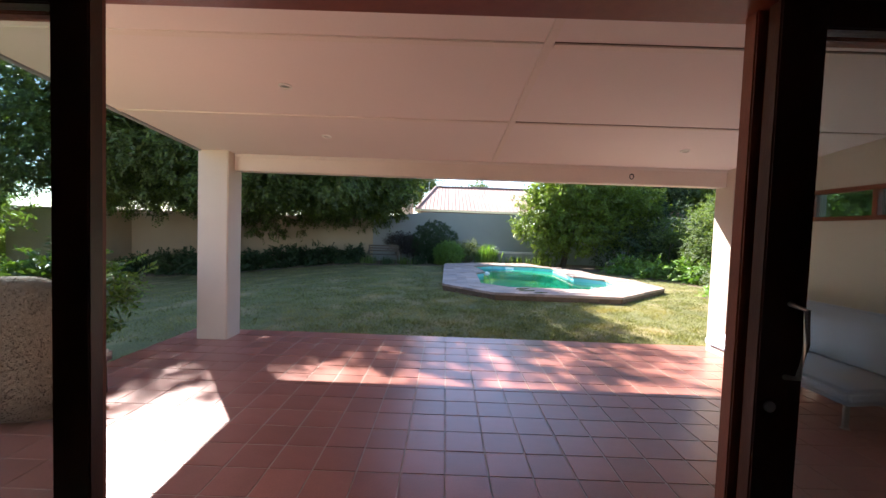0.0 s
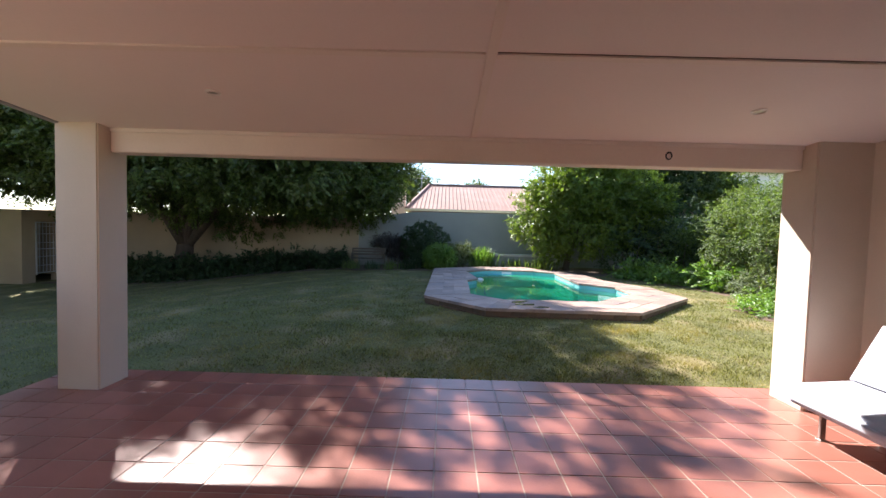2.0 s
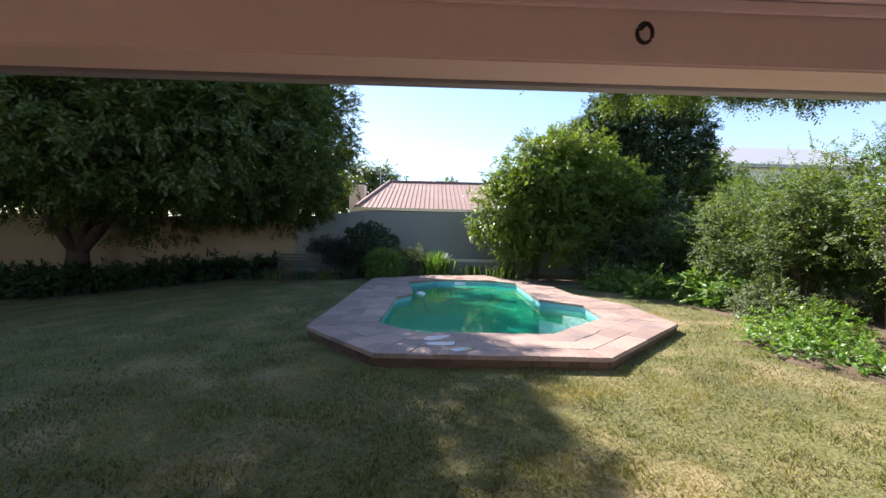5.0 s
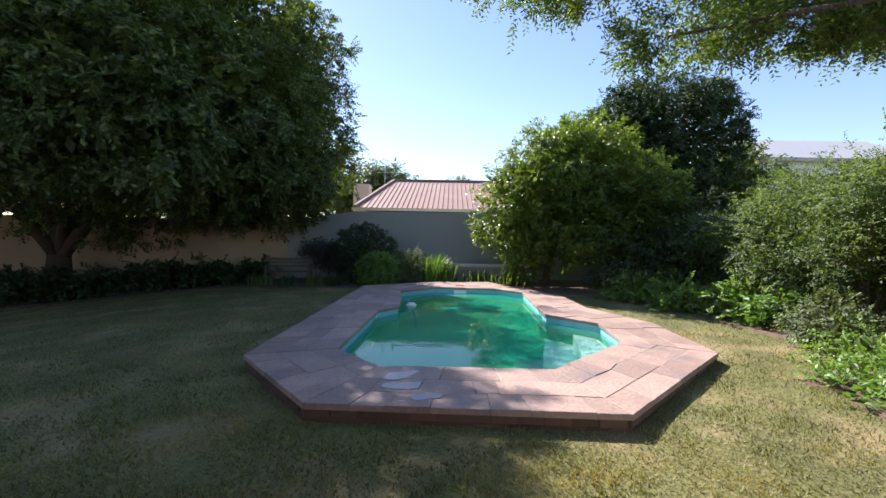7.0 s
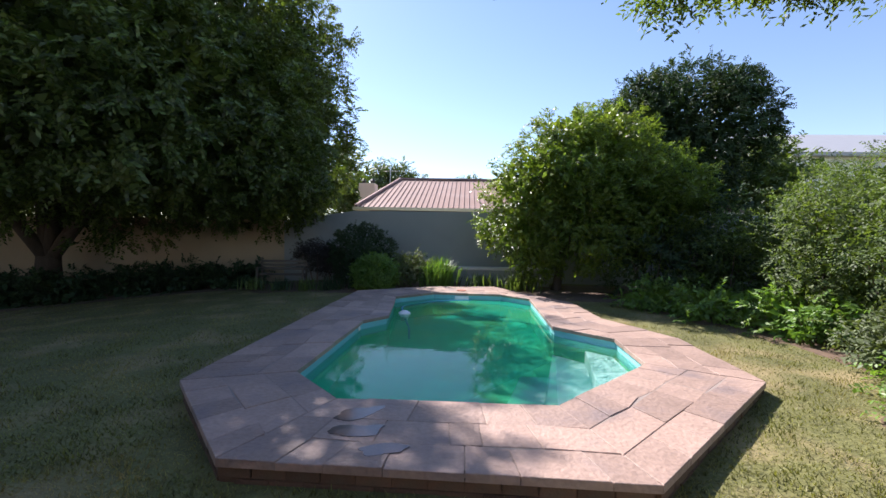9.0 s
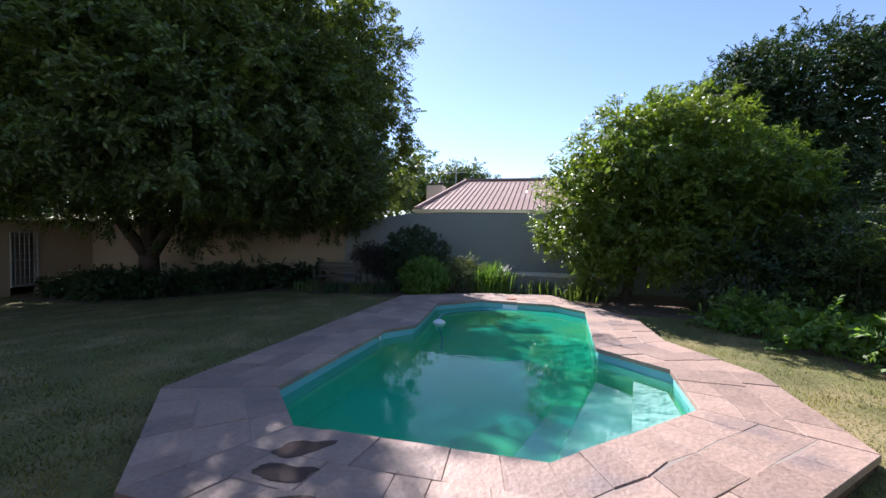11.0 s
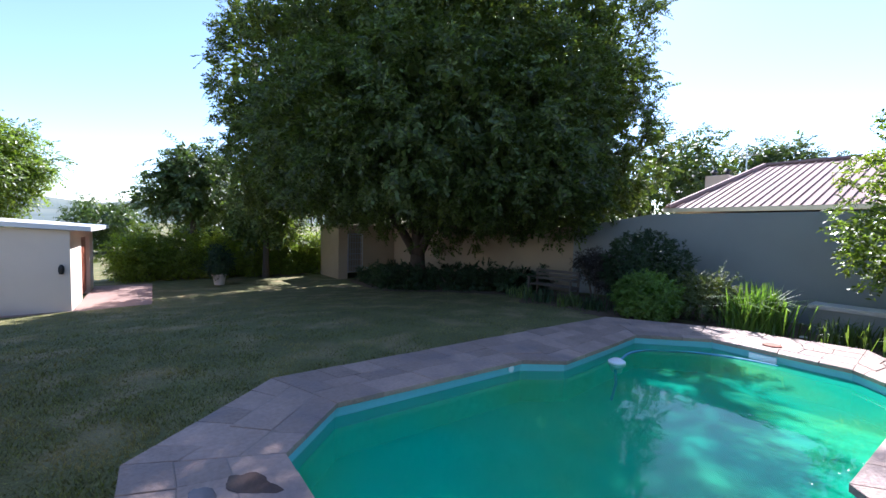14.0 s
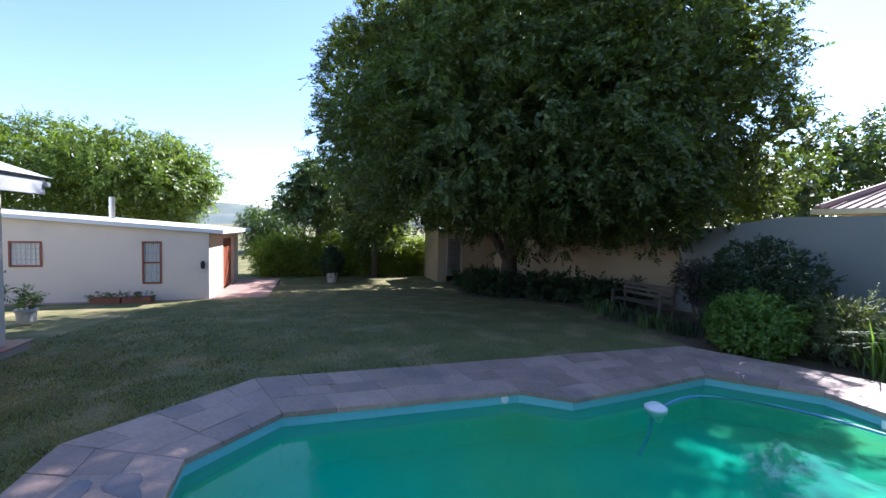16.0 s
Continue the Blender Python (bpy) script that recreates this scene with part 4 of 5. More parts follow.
def build_outbuilding():
    ob = thing("outbuilding", label="low cream garden cottage with red-brown windows and white fascia", category="cottage")
    g = -1.1

    def top(y):
        return 1.70 + (7.05 - y) * 0.064
    ya, yb = -3.0, 7.05
    holes = ((1.33, 2.2, 0.5, 1.34), (4.98, 5.57, -0.11, 1.38))
    cuts = [ya, 1.33, 2.2, 4.98, 5.57, yb]
    for i in range(5):
        a, b = cuts[i], cuts[i + 1]
        spans = [(g, None)]
        if i in (1, 3):
            hole = holes[0] if i == 1 else holes[1]
            spans = [(g, hole[2]), (hole[3], None)]
        for z0, z1 in spans:
            w = bmesh.new()
            v = []
            for x in (-11.68, -11.46):
                v.append([w.verts.new(p) for p in ((x, a, z0), (x, b, z0), (x, b, top(b) if z1 is None else z1), (x, a, top(a) if z1 is None else z1))])
            w.faces.new(v[0]), w.faces.new(v[1])
            for k in range(4):
                w.faces.new((v[0][k], v[0][(k + 1) % 4], v[1][(k + 1) % 4], v[1][k]))
            bmesh.ops.recalc_face_normals(w, faces=w.faces)
            part("wall", w, M_OUTB, ob)
    for q in ((-13.7, yb - 0.22, g, -11.683, yb, 1.68), (-17.0, yb - 0.22, g, -15.9, yb, 1.68), (-15.9, yb - 0.22, 1.42, -13.7, yb, 1.68), (-17.0, ya, g, -16.8, yb - 0.222, 1.68)):
        part("wall", box(*q), M_OUTB, ob)
    roof = bmesh.new()
    v = [roof.verts.new(p) for p in ((-17.5, ya, top(ya) + 0.02), (-11.25, ya, top(ya) + 0.02), (-11.25, yb + 0.5, top(yb + 0.5) + 0.02), (-17.5, yb + 0.5, top(yb + 0.5) + 0.02))]
    f = roof.faces.new(v)
    r = bmesh.ops.extrude_face_region(roof, geom=[f])
    bmesh.ops.translate(roof, verts=[q for q in r["geom"] if isinstance(q, bmesh.types.BMVert)], vec=(0, 0, 0.14))
    bmesh.ops.recalc_face_normals(roof, faces=roof.faces)
    part("roof", roof, M_WHITE, ob, "thin mono-pitch roof with white fascia")
    sash("window", ob, 1.33, 2.2, 0.5, 1.34, 5)
    sash("window", ob, 4.98, 5.57, -0.11, 1.38, 3)
    for x in (-15.88, -14.79):
        leaf = part("door", box(x, yb - 0.16, -0.68, x + 1.07, yb - 0.11, 1.41, 0.004), M_REDWOOD, ob, "red-brown panelled timber door")
        for k in range(3):
            part("door_panel", box(x + 0.14, yb - 0.115, -0.45 + k * 0.62, x + 0.93, yb - 0.095, 0.05 + k * 0.62, 0.01), M_REDWOOD, leaf)
    part("wall_lamp", lathe([(0.05, 0), (0.07, 0.1), (0.07, 0.2), (0.03, 0.28)], 10), M_BLACK, ob, "small black wall lamp").location = (-11.42, 6.85, 0.42)
    part("flue", tube([(-14.5, 2.9, 2.0), (-14.5, 2.9, 3.0)], [0.1, 0.1], 12), M_METAL, ob, "round metal flue pipe")
    pav = thing("path", (0, 0, 0), label="pink brick path beside the cottage", category="path", kind="structure")
    part("slab", box(-11.44, -2, -1.1, -10.5, 7.3, -0.69, 0.01), M_PAVE, pav)
    part("slab", box(-17.0, 7.07, -1.1, -10.9, 9.0, -0.68, 0.01), M_PAVE, pav)
    for y in (3.7, 4.6):
        p = thing("planter", (-11.05, y, -0.69), label="long terracotta trough of low green plants", category="planter", group="troughs by the cottage")
        part("trough", box(-0.17, -0.02, 0, 0.17, 0.82, 0.2, 0.02), M_POT, p)
        rng = np.random.default_rng(int(y * 10))
        quads_mesh("plant_mass", crown(rng, [(0, 0.2, 0.22, 0.2, 0.3, 0.12), (0, 0.6, 0.22, 0.2, 0.3, 0.12)], 70, 10, 0.05, 0.06, 0.03), L_MID, p)["kind"] = "stuff"


build_outbuilding()


# ---- garden furniture ----
def build_bench():
    b = thing("garden_bench", (-2.75, 18.2, 0.1), 8.6, label="weathered slatted timber garden bench under the tree", category="bench")
    for x in (-0.72, 0.72):
        part("leg", box(x - 0.03, -0.28, 0, x + 0.03, -0.22, 0.62, 0.006), M_BENCH, b)
        part("leg", box(x - 0.03, 0.22, 0, x + 0.03, 0.28, 0.88, 0.006), M_BENCH, b)
        part("armrest", box(x - 0.04, -0.3, 0.62, x + 0.04, 0.24, 0.655, 0.008), M_BENCH, b)
        part("side_rail", box(x - 0.025, -0.22, 0.34, x + 0.025, 0.22, 0.4, 0.005), M_BENCH, b)
    for k in range(5):
        part("seat_slat", box(-0.74, -0.25 + k * 0.1, 0.405, 0.74, -0.17 + k * 0.1, 0.43, 0.005), M_BENCH, b)
    for z in (0.55, 0.68, 0.8):
        part("back_slat", box(-0.75, 0.195, z, 0.75, 0.217, z + 0.085, 0.005), M_BENCH, b)
    b.matrix_basis = b.matrix_basis @ Matrix.Diagonal((0.9, 0.9, 0.88, 1))


build_bench()


# ---- trees ----
def limbs(bm_list, rng, start, ends, r0):
    for e in ends:
        s, t = Vector(start), Vector(e)
        mid = s.lerp(t, 0.45) + Vector((rng.uniform(-0.3, 0.3), rng.uniform(-0.3, 0.3), 0.35))
        tube([s, s.lerp(mid, 0.5) + Vector((0, 0, 0.1)), mid, t], [r0, r0 * 0.8, r0 * 0.6, r0 * 0.15], 8, bm_list)


def lumpy(lobes, count, seed, size=(0.28, 0.45)):
    """Lobes with smaller ones set on their surface, for an uneven outline."""
    rng = random.Random(seed)
    out = list(lobes)
    for _ in range(count):
        x, y, z, rx, ry, rz = rng.choice(lobes)
        d = Vector((rng.gauss(0, 1), rng.gauss(0, 1), rng.gauss(0.25, 0.8))).normalized()
        s = rng.uniform(*size) * (rx * ry * rz) ** (1 / 3)
        out.append((x + d.x * rx * 0.86, y + d.y * ry * 0.86, z + d.z * rz * 0.86, s, s, s * 0.85))
    return out


def tree(name, base, fork, ends, r, lobes, clumps, per, spread, ll, lw, leaf, label, seed, shell=0.5, droop=0.5, category="tree", inner=0):
    rng, prng = np.random.default_rng(seed), random.Random(seed)
    t = thing(name, label=label, category=category)
    bm = bmesh.new()
    b, f = Vector(base), Vector(fork)
    tube([b - Vector((0, 0, 0.25)), b + Vector((0, 0, 0.05)), b.lerp(f, 0.3), b.lerp(f, 0.7), f], [r * 1.5, r * 1.25, r, r * 0.9, r * 0.85], 14, bm)
    limbs(bm, prng, f - Vector((0, 0, 0.15)), ends, r * 0.6)
    part("trunk", bm, M_BARK, t, smooth=True)
    quads_mesh("crown", crown(rng, lobes, clumps, per, spread, ll, lw, shell, droop), leaf, t)
    if inner:
        quads_mesh("inner_crown", inner_leaves(rng, lobes, inner, ll * 2.2), leaf, t)
    return t


def build_trees():
    # the great shade tree: wide crown that hangs low over the lawn
    # lobes at (-8.8, 12.9), (-10.0, 14.3), (-15.8, 19.8) added to cast shade
    lobes = [(-8.8, 18.2, 6.4, 7.0, 5.7, 4.8), (-5.2, 15.8, 4.8, 3.6, 4.0, 2.5), (-11.8, 15.2, 4.8, 4.2, 3.8, 2.5), (-8.0, 13.9, 4.8, 4.2, 3.0, 2.2),
             (-4.6, 19.2, 5.6, 3.5, 3.4, 3.2), (-13.2, 18.2, 6.6, 3.9, 4.0, 3.8), (-6.3, 16.6, 9.4, 2.6, 3.4, 2.6), (-3.7, 17.0, 3.7, 2.5, 2.5, 1.3), (-9.0, 22.0, 5.6, 5.5, 3.0, 3.3), (-11.0, 18.6, 9.2, 4.2, 3.4, 2.8), (-8.8, 12.9, 8.4, 1.6, 1.2, 0.9), (-10.0, 14.3, 9.9, 1.5, 1.4, 1.2), (-11.6, 12.9, 7.4, 2.4, 2.2, 2.8), (-13.6, 12.8, 3.9, 1.8, 1.7, 1.4),
             (-5.5, 21.0, 8.0, 3.6, 3.0, 3.0), (-6.5, 15.5, 3.5, 2.8, 2.4, 1.0), (-10.5, 14.6, 3.95, 2.6, 2.2, 1.0), (-13.6, 16.0, 3.7, 2.0, 2.0, 1.1), (-4.3, 19.2, 2.8, 2.4, 1.5, 1.0), (-8.0, 18.4, 3.8, 4.0, 1.8, 1.0), (-12.6, 18.8, 3.8, 3.0, 1.6, 1.0), (-3.1, 18.6, 3.2, 1.5, 1.5, 1.0), (-15.8, 19.8, 5.5, 2.6, 2.6, 3.0), (-9.0, 22.6, 3.2, 6.0, 1.5, 1.3), (-4.6, 22.2, 3.4, 2.2, 1.2, 1.2), (-15.0, 22.4, 3.2, 4.0, 1.5, 1.5), (-2.6, 21.3, 4.4, 1.25, 1.3, 1.5)]
    tree("shade_tree", (-10.6, 18.6, -0.15), (-10.48, 18.53, 0.85), [(-8.6, 17.6, 5), (-12.5, 15.5, 5), (-8, 19, 8), (-12.5, 20, 7), (-5, 18, 6), (-9.5, 17.5, 9)], 0.36,
         lumpy(lobes, 80, 3, (0.18, 0.33)), 11500, 50, 0.17, 0.14, 0.066, L_TREE, "large dense dark green shade tree hanging low over the lawn", 11, 0.8, 0.4, inner=42000)
    # lime green shrub tree at the end of the pool
    tree("shrub_tree", (5.4, 18.6, 0.05), (5.5, 18.5, 1.0), [(4.2, 18.2, 2.8), (6.8, 18.6, 4.6), (7.5, 18, 3), (5.2, 18.3, 3.8)], 0.13,
         lumpy([(4.3, 18.2, 2.5, 1.2, 1.2, 1.4), (5.1, 18.3, 3.55, 1.5, 1.4, 1.25), (6.9, 18.8, 4.3, 1.4, 1.4, 1.4), (6.0, 17.9, 2.2, 1.6, 1.3, 1.5), (7.7, 18.1, 2.8, 1.4, 1.4, 1.8), (4.6, 18.1, 1.4, 0.8, 0.8, 0.9)], 38, 5, (0.3, 0.6)),
         2000, 50, 0.11, 0.088, 0.046, L_LIME, "glossy lime green bushy tree beside the pool", 21, 0.72, 0.3, inner=10000)
    # dark round tree behind it
    tree("round_tree", (10.8, 22.4, -0.2), (10.8, 22.4, 2.5), [(9.3, 22, 5), (12.0, 22.5, 5), (10.8, 22, 6.6)], 0.2,
         lumpy([(10.9, 22.4, 5.7, 2.9, 2.3, 2.6), (9.2, 22.2, 4.6, 1.9, 1.6, 2.0)], 26, 8, (0.2, 0.36)), 2300, 44, 0.13, 0.11, 0.055, L_DARK, "dark round-headed tree behind the boundary", 31, 0.85, 0.2, inner=8000)
    # tree by the veranda whose branch hangs into view
    tree("feathery_tree", (9.6, 6.2, -0.1), (9.3, 6.5, 2.9), [(4.1, 8.9, 3.42), (3.0, 8.9, 4.05), (6.2, 9.0, 3.9), (10.5, 7, 6), (7.5, 8.9, 4.5), (5.2, 9.1, 3.45), (4.0, 9.1, 4.3)], 0.13,
         lumpy([(4.6, 8.9, 3.5, 1.0, 0.5, 0.16), (3.2, 8.9, 3.93, 0.9, 0.5, 0.16), (5.7, 9.0, 3.62, 1.2, 0.6, 0.24), (6.9, 9.0, 3.86, 1.4, 0.8, 0.34), (5.0, 9.0, 4.2, 1.4, 0.5, 0.24), (7.4, 9.4, 4.6, 1.5, 0.9, 0.4), (9.6, 7.2, 5.6, 1.8, 1.8, 0.9)], 16, 4, (0.3, 0.5)),
         2600, 60, 0.085, 0.05, 0.019, L_FEATHER, "feathery-leaved tree whose branches reach over the lawn", 41, 0.1, 0.3)
    # tree behind the cottage
    tree("cottage_tree", (-22, 1.5, -0.7), (-22, 1.5, 2.0), [(-20, 0, 5), (-24, 4, 5), (-22, 2, 6.5), (-22, 5.5, 4.5)], 0.3,
         [(-22, 1.0, 4.6, 4, 4.2, 2.4), (-21.5, 3.0, 4.0, 2.5, 1.9, 2.1), (-22, -3.0, 4.6, 4, 4, 2.6)], 1500, 40, 0.24, 0.18, 0.085, L_LIME, "broad leafy green tree behind the cottage", 61, 0.7, inner=4000)
    # far trees
    for k, (x, y, z, rx, rz, leaf) in enumerate(((-20.6, 10.8, 3.5, 2.6, 2.2, L_FAR), (-18.2, 13.9, 2.7, 2.4, 2.1, L_MID), (-33, 14, 2.2, 3, 2.0, L_DARK), (-4.5, 36, 4.8, 3.4, 2.2, L_FAR), (1.5, 40, 4.6, 3.0, 1.6, L_FAR), (-8, 32, 4.4, 4.5, 2.6, L_FAR),
                                                     (-40, 6, 1.5, 4, 2.2, L_FAR), (-45, 14, 1.0, 5, 1.8, L_FAR), (14, 24, 3.5, 2.5, 2.5, L_MID), (-30, 24, 3, 4, 3, L_FAR))):
        tree("far_tree", (x, y, -0.8), (x, y, z - 1.0), [(x + 0.8, y, z + 0.6), (x - 0.8, y + 0.5, z + 0.8)], 0.16, lumpy([(x, y, z, rx * 0.8, rx * 0.8, rz * 0.8), (x + rx * 0.5, y, z + rz * 0.4, rx * 0.5, rx * 0.5, rz * 0.6), (x - rx * 0.5, y + rx * 0.3, z - rz * 0.2, rx * 0.55, rx * 0.5, rz * 0.5)], 12, 90 + k, (0.35, 0.6)),
             420, 30, 0.26, 0.22, 0.1, leaf, "leafy tree beyond the garden walls", 70 + k, 0.6, inner=1300)


build_trees()


# ---- shrubs ----
def shrub(name, lobes, clumps, per, spread, ll, lw, leaf, label, seed, shell=0.55, droop=0.2, category="shrub", stems=5):
    rng, prng = np.random.default_rng(seed), random.Random(seed)
    s = thing(name, label=label, category=category)
    bm = bmesh.new()
    for lx, ly, lz, rx, ry, rz in lobes:
        g = ground_z(lx, ly)
        for _ in range(stems):
            a = prng.uniform(0, math.tau)
            tube([(lx + 0.1 * math.cos(a), ly + 0.1 * math.sin(a), g - 0.05), (lx + rx * 0.3 * math.cos(a), ly + ry * 0.3 * math.sin(a), (g + lz) / 2), (lx + rx * 0.7 * math.cos(a), ly + ry * 0.7 * math.sin(a), lz + rz * prng.uniform(-0.1, 0.5))],
                 [0.025, 0.018, 0.005], 5, bm)
    part("stem", bm, M_TWIG, s)["kind"] = "stuff"
    gmin = min(ground_z(l[0], l[1]) for l in lobes)
    quads_mesh("foliage", crown(rng, lobes, clumps, per, spread, ll, lw, shell, droop, gmin + 0.02), leaf, s)
    quads_mesh("inner_foliage", inner_leaves(rng, lobes, clumps * 4, ll * 1.8), leaf, s)
    return s


def blades(name, at, count, length, width, spread, leaf, label, seed):
    """A clump of arching strap leaves."""
    rng = np.random.default_rng(seed)
    s = thing(name, at, label=label, category="grass clump")
    a = rng.uniform(0, math.tau, count)
    out = np.stack([np.cos(a), np.sin(a), np.zeros(count)], 1)
    side = np.stack([-np.sin(a), np.cos(a), np.zeros(count)], 1)
    ln = length * rng.uniform(0.6, 1.1, (count, 1))
    lean = rng.uniform(0.1, 0.8, (count, 1))
    p0 = rng.normal(0, spread, (count, 3)) * np.array((1, 1, 0))
    p1 = p0 + out * ln * lean * 0.4 + np.array((0, 0, 1)) * ln * 0.6
    p2 = p1 + out * ln * lean * 0.5 + np.array((0, 0, 1)) * ln * (0.35 - lean * 0.5)
    w = side * width * 0.5
    q = np.concatenate([np.stack([p0 - w, p0 + w, p1 + w, p1 - w], 1), np.stack([p1 - w, p1 + w, p2 + w * 0.2, p2 - w * 0.2], 1)], 0)
    quads_mesh("leaf_clump", q, leaf, s)["kind"] = "stuff"
    return s


def build_shrubs():
    # big mass along the east side
    shrub("tall_shrub", [*lumpy([(9.9, 14.2, 1.6, 1.7, 1.9, 1.4), (10.9, 12.0, 2.0, 1.8, 1.8, 1.9), (9.1, 16.6, 1.2, 1.2, 1.2, 1.2)], 22, 7)], 2000, 50, 0.13, 0.07, 0.034, L_MID, "tall loose green shrub against the boundary", 101)
    shrub("tall_shrub", lumpy([(10.3, 9.6, 1.9, 1.6, 1.7, 1.9), (11.4, 15.5, 2.0, 1.4, 2.0, 1.7)], 14, 8), 1400, 50, 0.13, 0.07, 0.034, L_MID, "tall loose green shrub against the boundary", 102)
    shrub("dark_shrub", [(7.8, 17.6, 1.2, 1.5, 1.2, 1.4), (9.6, 17.8, 1.6, 1.4, 1.3, 1.6)], 320, 36, 0.18, 0.10, 0.05, L_DARK, "dark shrub in the shade beside the pool", 103)
    shrub("low_shrub", [(7.6, 14.6, 0.35, 0.9, 0.8, 0.5), (8.4, 13.4, 0.4, 0.9, 0.8, 0.55), (7.0, 15.8, 0.3, 0.8, 0.8, 0.45)], 260, 34, 0.12, 0.11, 0.045, L_BRIGHT, "low bright green leafy shrub at the lawn edge", 104)
    shrub("ground_cover", [(7.0, 9.6, 0.15, 0.75, 0.8, 0.3), (7.5, 8.6, 0.15, 0.8, 0.8, 0.3), (7.9, 10.6, 0.2, 0.9, 0.8, 0.4)], 300, 34, 0.1, 0.07, 0.035, L_BRIGHT, "bright green leafy ground cover mound", 105)
    shrub("low_shrub", [(8.3, 11.7, 0.4, 0.7, 0.7, 0.5)], 110, 34, 0.12, 0.08, 0.03, L_PALE, "loose greyish green shrub with dry twigs", 106)
    # far end of the pool
    shrub("clipped_bush", [(0.15, 17.75, 0.58, 0.6, 0.6, 0.52)], 500, 40, 0.05, 0.05, 0.034, L_BRIGHT, "round clipped green bush beside the pool", 107, 0.85)
    shrub("dark_bush", [(-0.5, 18.85, 1.05, 1.0, 0.75, 0.95)], 800, 40, 0.045, 0.045, 0.022, L_DARK, "rounded dark green bush before the wall", 108, 0.88)
    shrub("purple_bush", [(-2.1, 19.3, 1.0, 0.8, 0.5, 0.5), (-1.5, 19.2, 0.8, 0.6, 0.5, 0.5)], 500, 34, 0.05, 0.045, 0.02, L_GREY, "dark purplish twiggy bush behind the bench", 109, 0.6)
    blades("strap_leaf_clump", (1.9, 18.5, 0.1), 620, 1.1, 0.022, 0.2, L_BRIGHT, "bright strap-leaved clump beside the pool", 110)
    blades("strap_leaf_clump", (-0.4, 18.2, 0.1), 180, 0.7, 0.025, 0.2, L_DARK, "dark strap-leaved clump beside the bush", 111)
    blades("strap_leaf_clump", (4.2, 18.5, 0.1), 150, 0.7, 0.03, 0.3, L_MID, "strap-leaved clump beside the pool", 112)
    blades("strap_leaf_clump", (3.2, 18.6, 0.1), 160, 0.6, 0.022, 0.25, L_MID, "strap-leaved clump beside the pool", 114)
    shrub("pale_shrub", [(1.0, 18.6, 0.7, 0.75, 0.5, 0.55)], 200, 30, 0.1, 0.06, 0.02, L_PALE, "feathery pale grey-green shrub", 113, 0.3)
    for k, (x, y) in enumerate(((-3.3, 17.55), (-2.5, 17.5), (-1.75, 17.6), (-1.1, 17.7))):
        blades("strap_leaf_clump", (x, y, 0.1), 110, 0.42, 0.02, 0.16, L_DARK if k % 2 else L_MID, "low strap-leaved tuft before the bench", 170 + k)
    # bed in front of the tan wall
    for k, (x, y, r, h) in enumerate(((-4.6, 18.7, 0.7, 0.45), (-6.0, 18.6, 0.8, 0.5), (-7.4, 18.2, 0.9, 0.55), (-8.9, 17.6, 0.8, 0.5), (-10.3, 17.2, 0.9, 0.55), (-11.9, 17.6, 0.9, 0.6), (-13.4, 17.8, 0.9, 0.55))):
        g = ground_z(x, y)
        shrub("bed_plant", [(x, y, g + h * 0.6, r, 0.7, h), (x + 0.5, y + 0.4, g + h, r * 0.6, 0.5, h * 0.8)], 120, 26, 0.12, 0.13, 0.06, L_DARK, "dark leafy bed plant in the tree shade", 120 + k, 0.4)
    # hedge beyond the lawn
    for k in range(6):
        y = 8.2 + k * 1.7
        shrub("hedge", [(-19.6, y, 0.3, 0.8, 1.2, 1.25), (-19.5, y + 0.8, 0.25, 0.8, 1.1, 1.25), (-19.2, y + 0.4, -0.3, 0.8, 1.1, 0.8)], 560, 34, 0.12, 0.10, 0.05, L_HEDGE, "sunlit green boundary hedge", 140 + k, 0.7, category="hedge")
    # potted shrub on the lawn before the hedge
    q = thing("potted_shrub", (-16.3, 11.5, -0.86), label="dark bushy shrub in a pale clay pot on the lawn", category="potted plant")
    part("pot", lathe([(0.17, 0), (0.21, 0.05), (0.27, 0.44), (0.31, 0.46), (0.31, 0.53), (0.25, 0.53)], 24), M_POTW, q, "pale clay pot")
    rng = np.random.default_rng(19)
    lob = [(0, 0, 0.85, 0.42, 0.42, 0.36), (0.05, 0.1, 1.2, 0.36, 0.36, 0.36), (0, -0.05, 1.55, 0.2, 0.2, 0.3)]
    quads_mesh("foliage", crown(rng, lob, 240, 36, 0.12, 0.10, 0.04, 0.5, 0.3), L_DARK, q)
    quads_mesh("inner_foliage", inner_leaves(rng, lob, 500, 0.16), L_DARK, q)
    # potted shrub beside the veranda
    p = thing("potted_shrub", (-4.3, 4.6, -0.06), label="leafy green shrub in a pale cement pot", category="potted plant")
    part("pot", lathe([(0.16, 0), (0.2, 0.05), (0.24, 0.36), (0.27, 0.38), (0.27, 0.43), (0.22, 0.43)], 24), M_POTW, p, "pale cement pot")
    rng = np.random.default_rng(9)
    quads_mesh("foliage", crown(rng, [(0, 0, 0.8, 0.6, 0.6, 0.42), (-0.3, -0.3, 0.85, 0.45, 0.45, 0.35)], 200, 36, 0.1, 0.09, 0.04, 0.5, 0.3), L_LIME, p)
    q = thing("potted_shrub", (-6.35, 4.55, -0.28), label="sparse plant in a pale cement pot on the grass", category="potted plant")
    part("pot", lathe([(0.13, 0), (0.16, 0.04), (0.18, 0.26), (0.21, 0.28), (0.21, 0.33), (0.17, 0.33)], 24), M_POTW, q, "pale cement pot")
    quads_mesh("foliage", crown(rng, [(0, 0, 0.55, 0.16, 0.16, 0.2)], 26, 20, 0.08, 0.1, 0.03, 0.3, 0.1), L_MID, q)


build_shrubs()


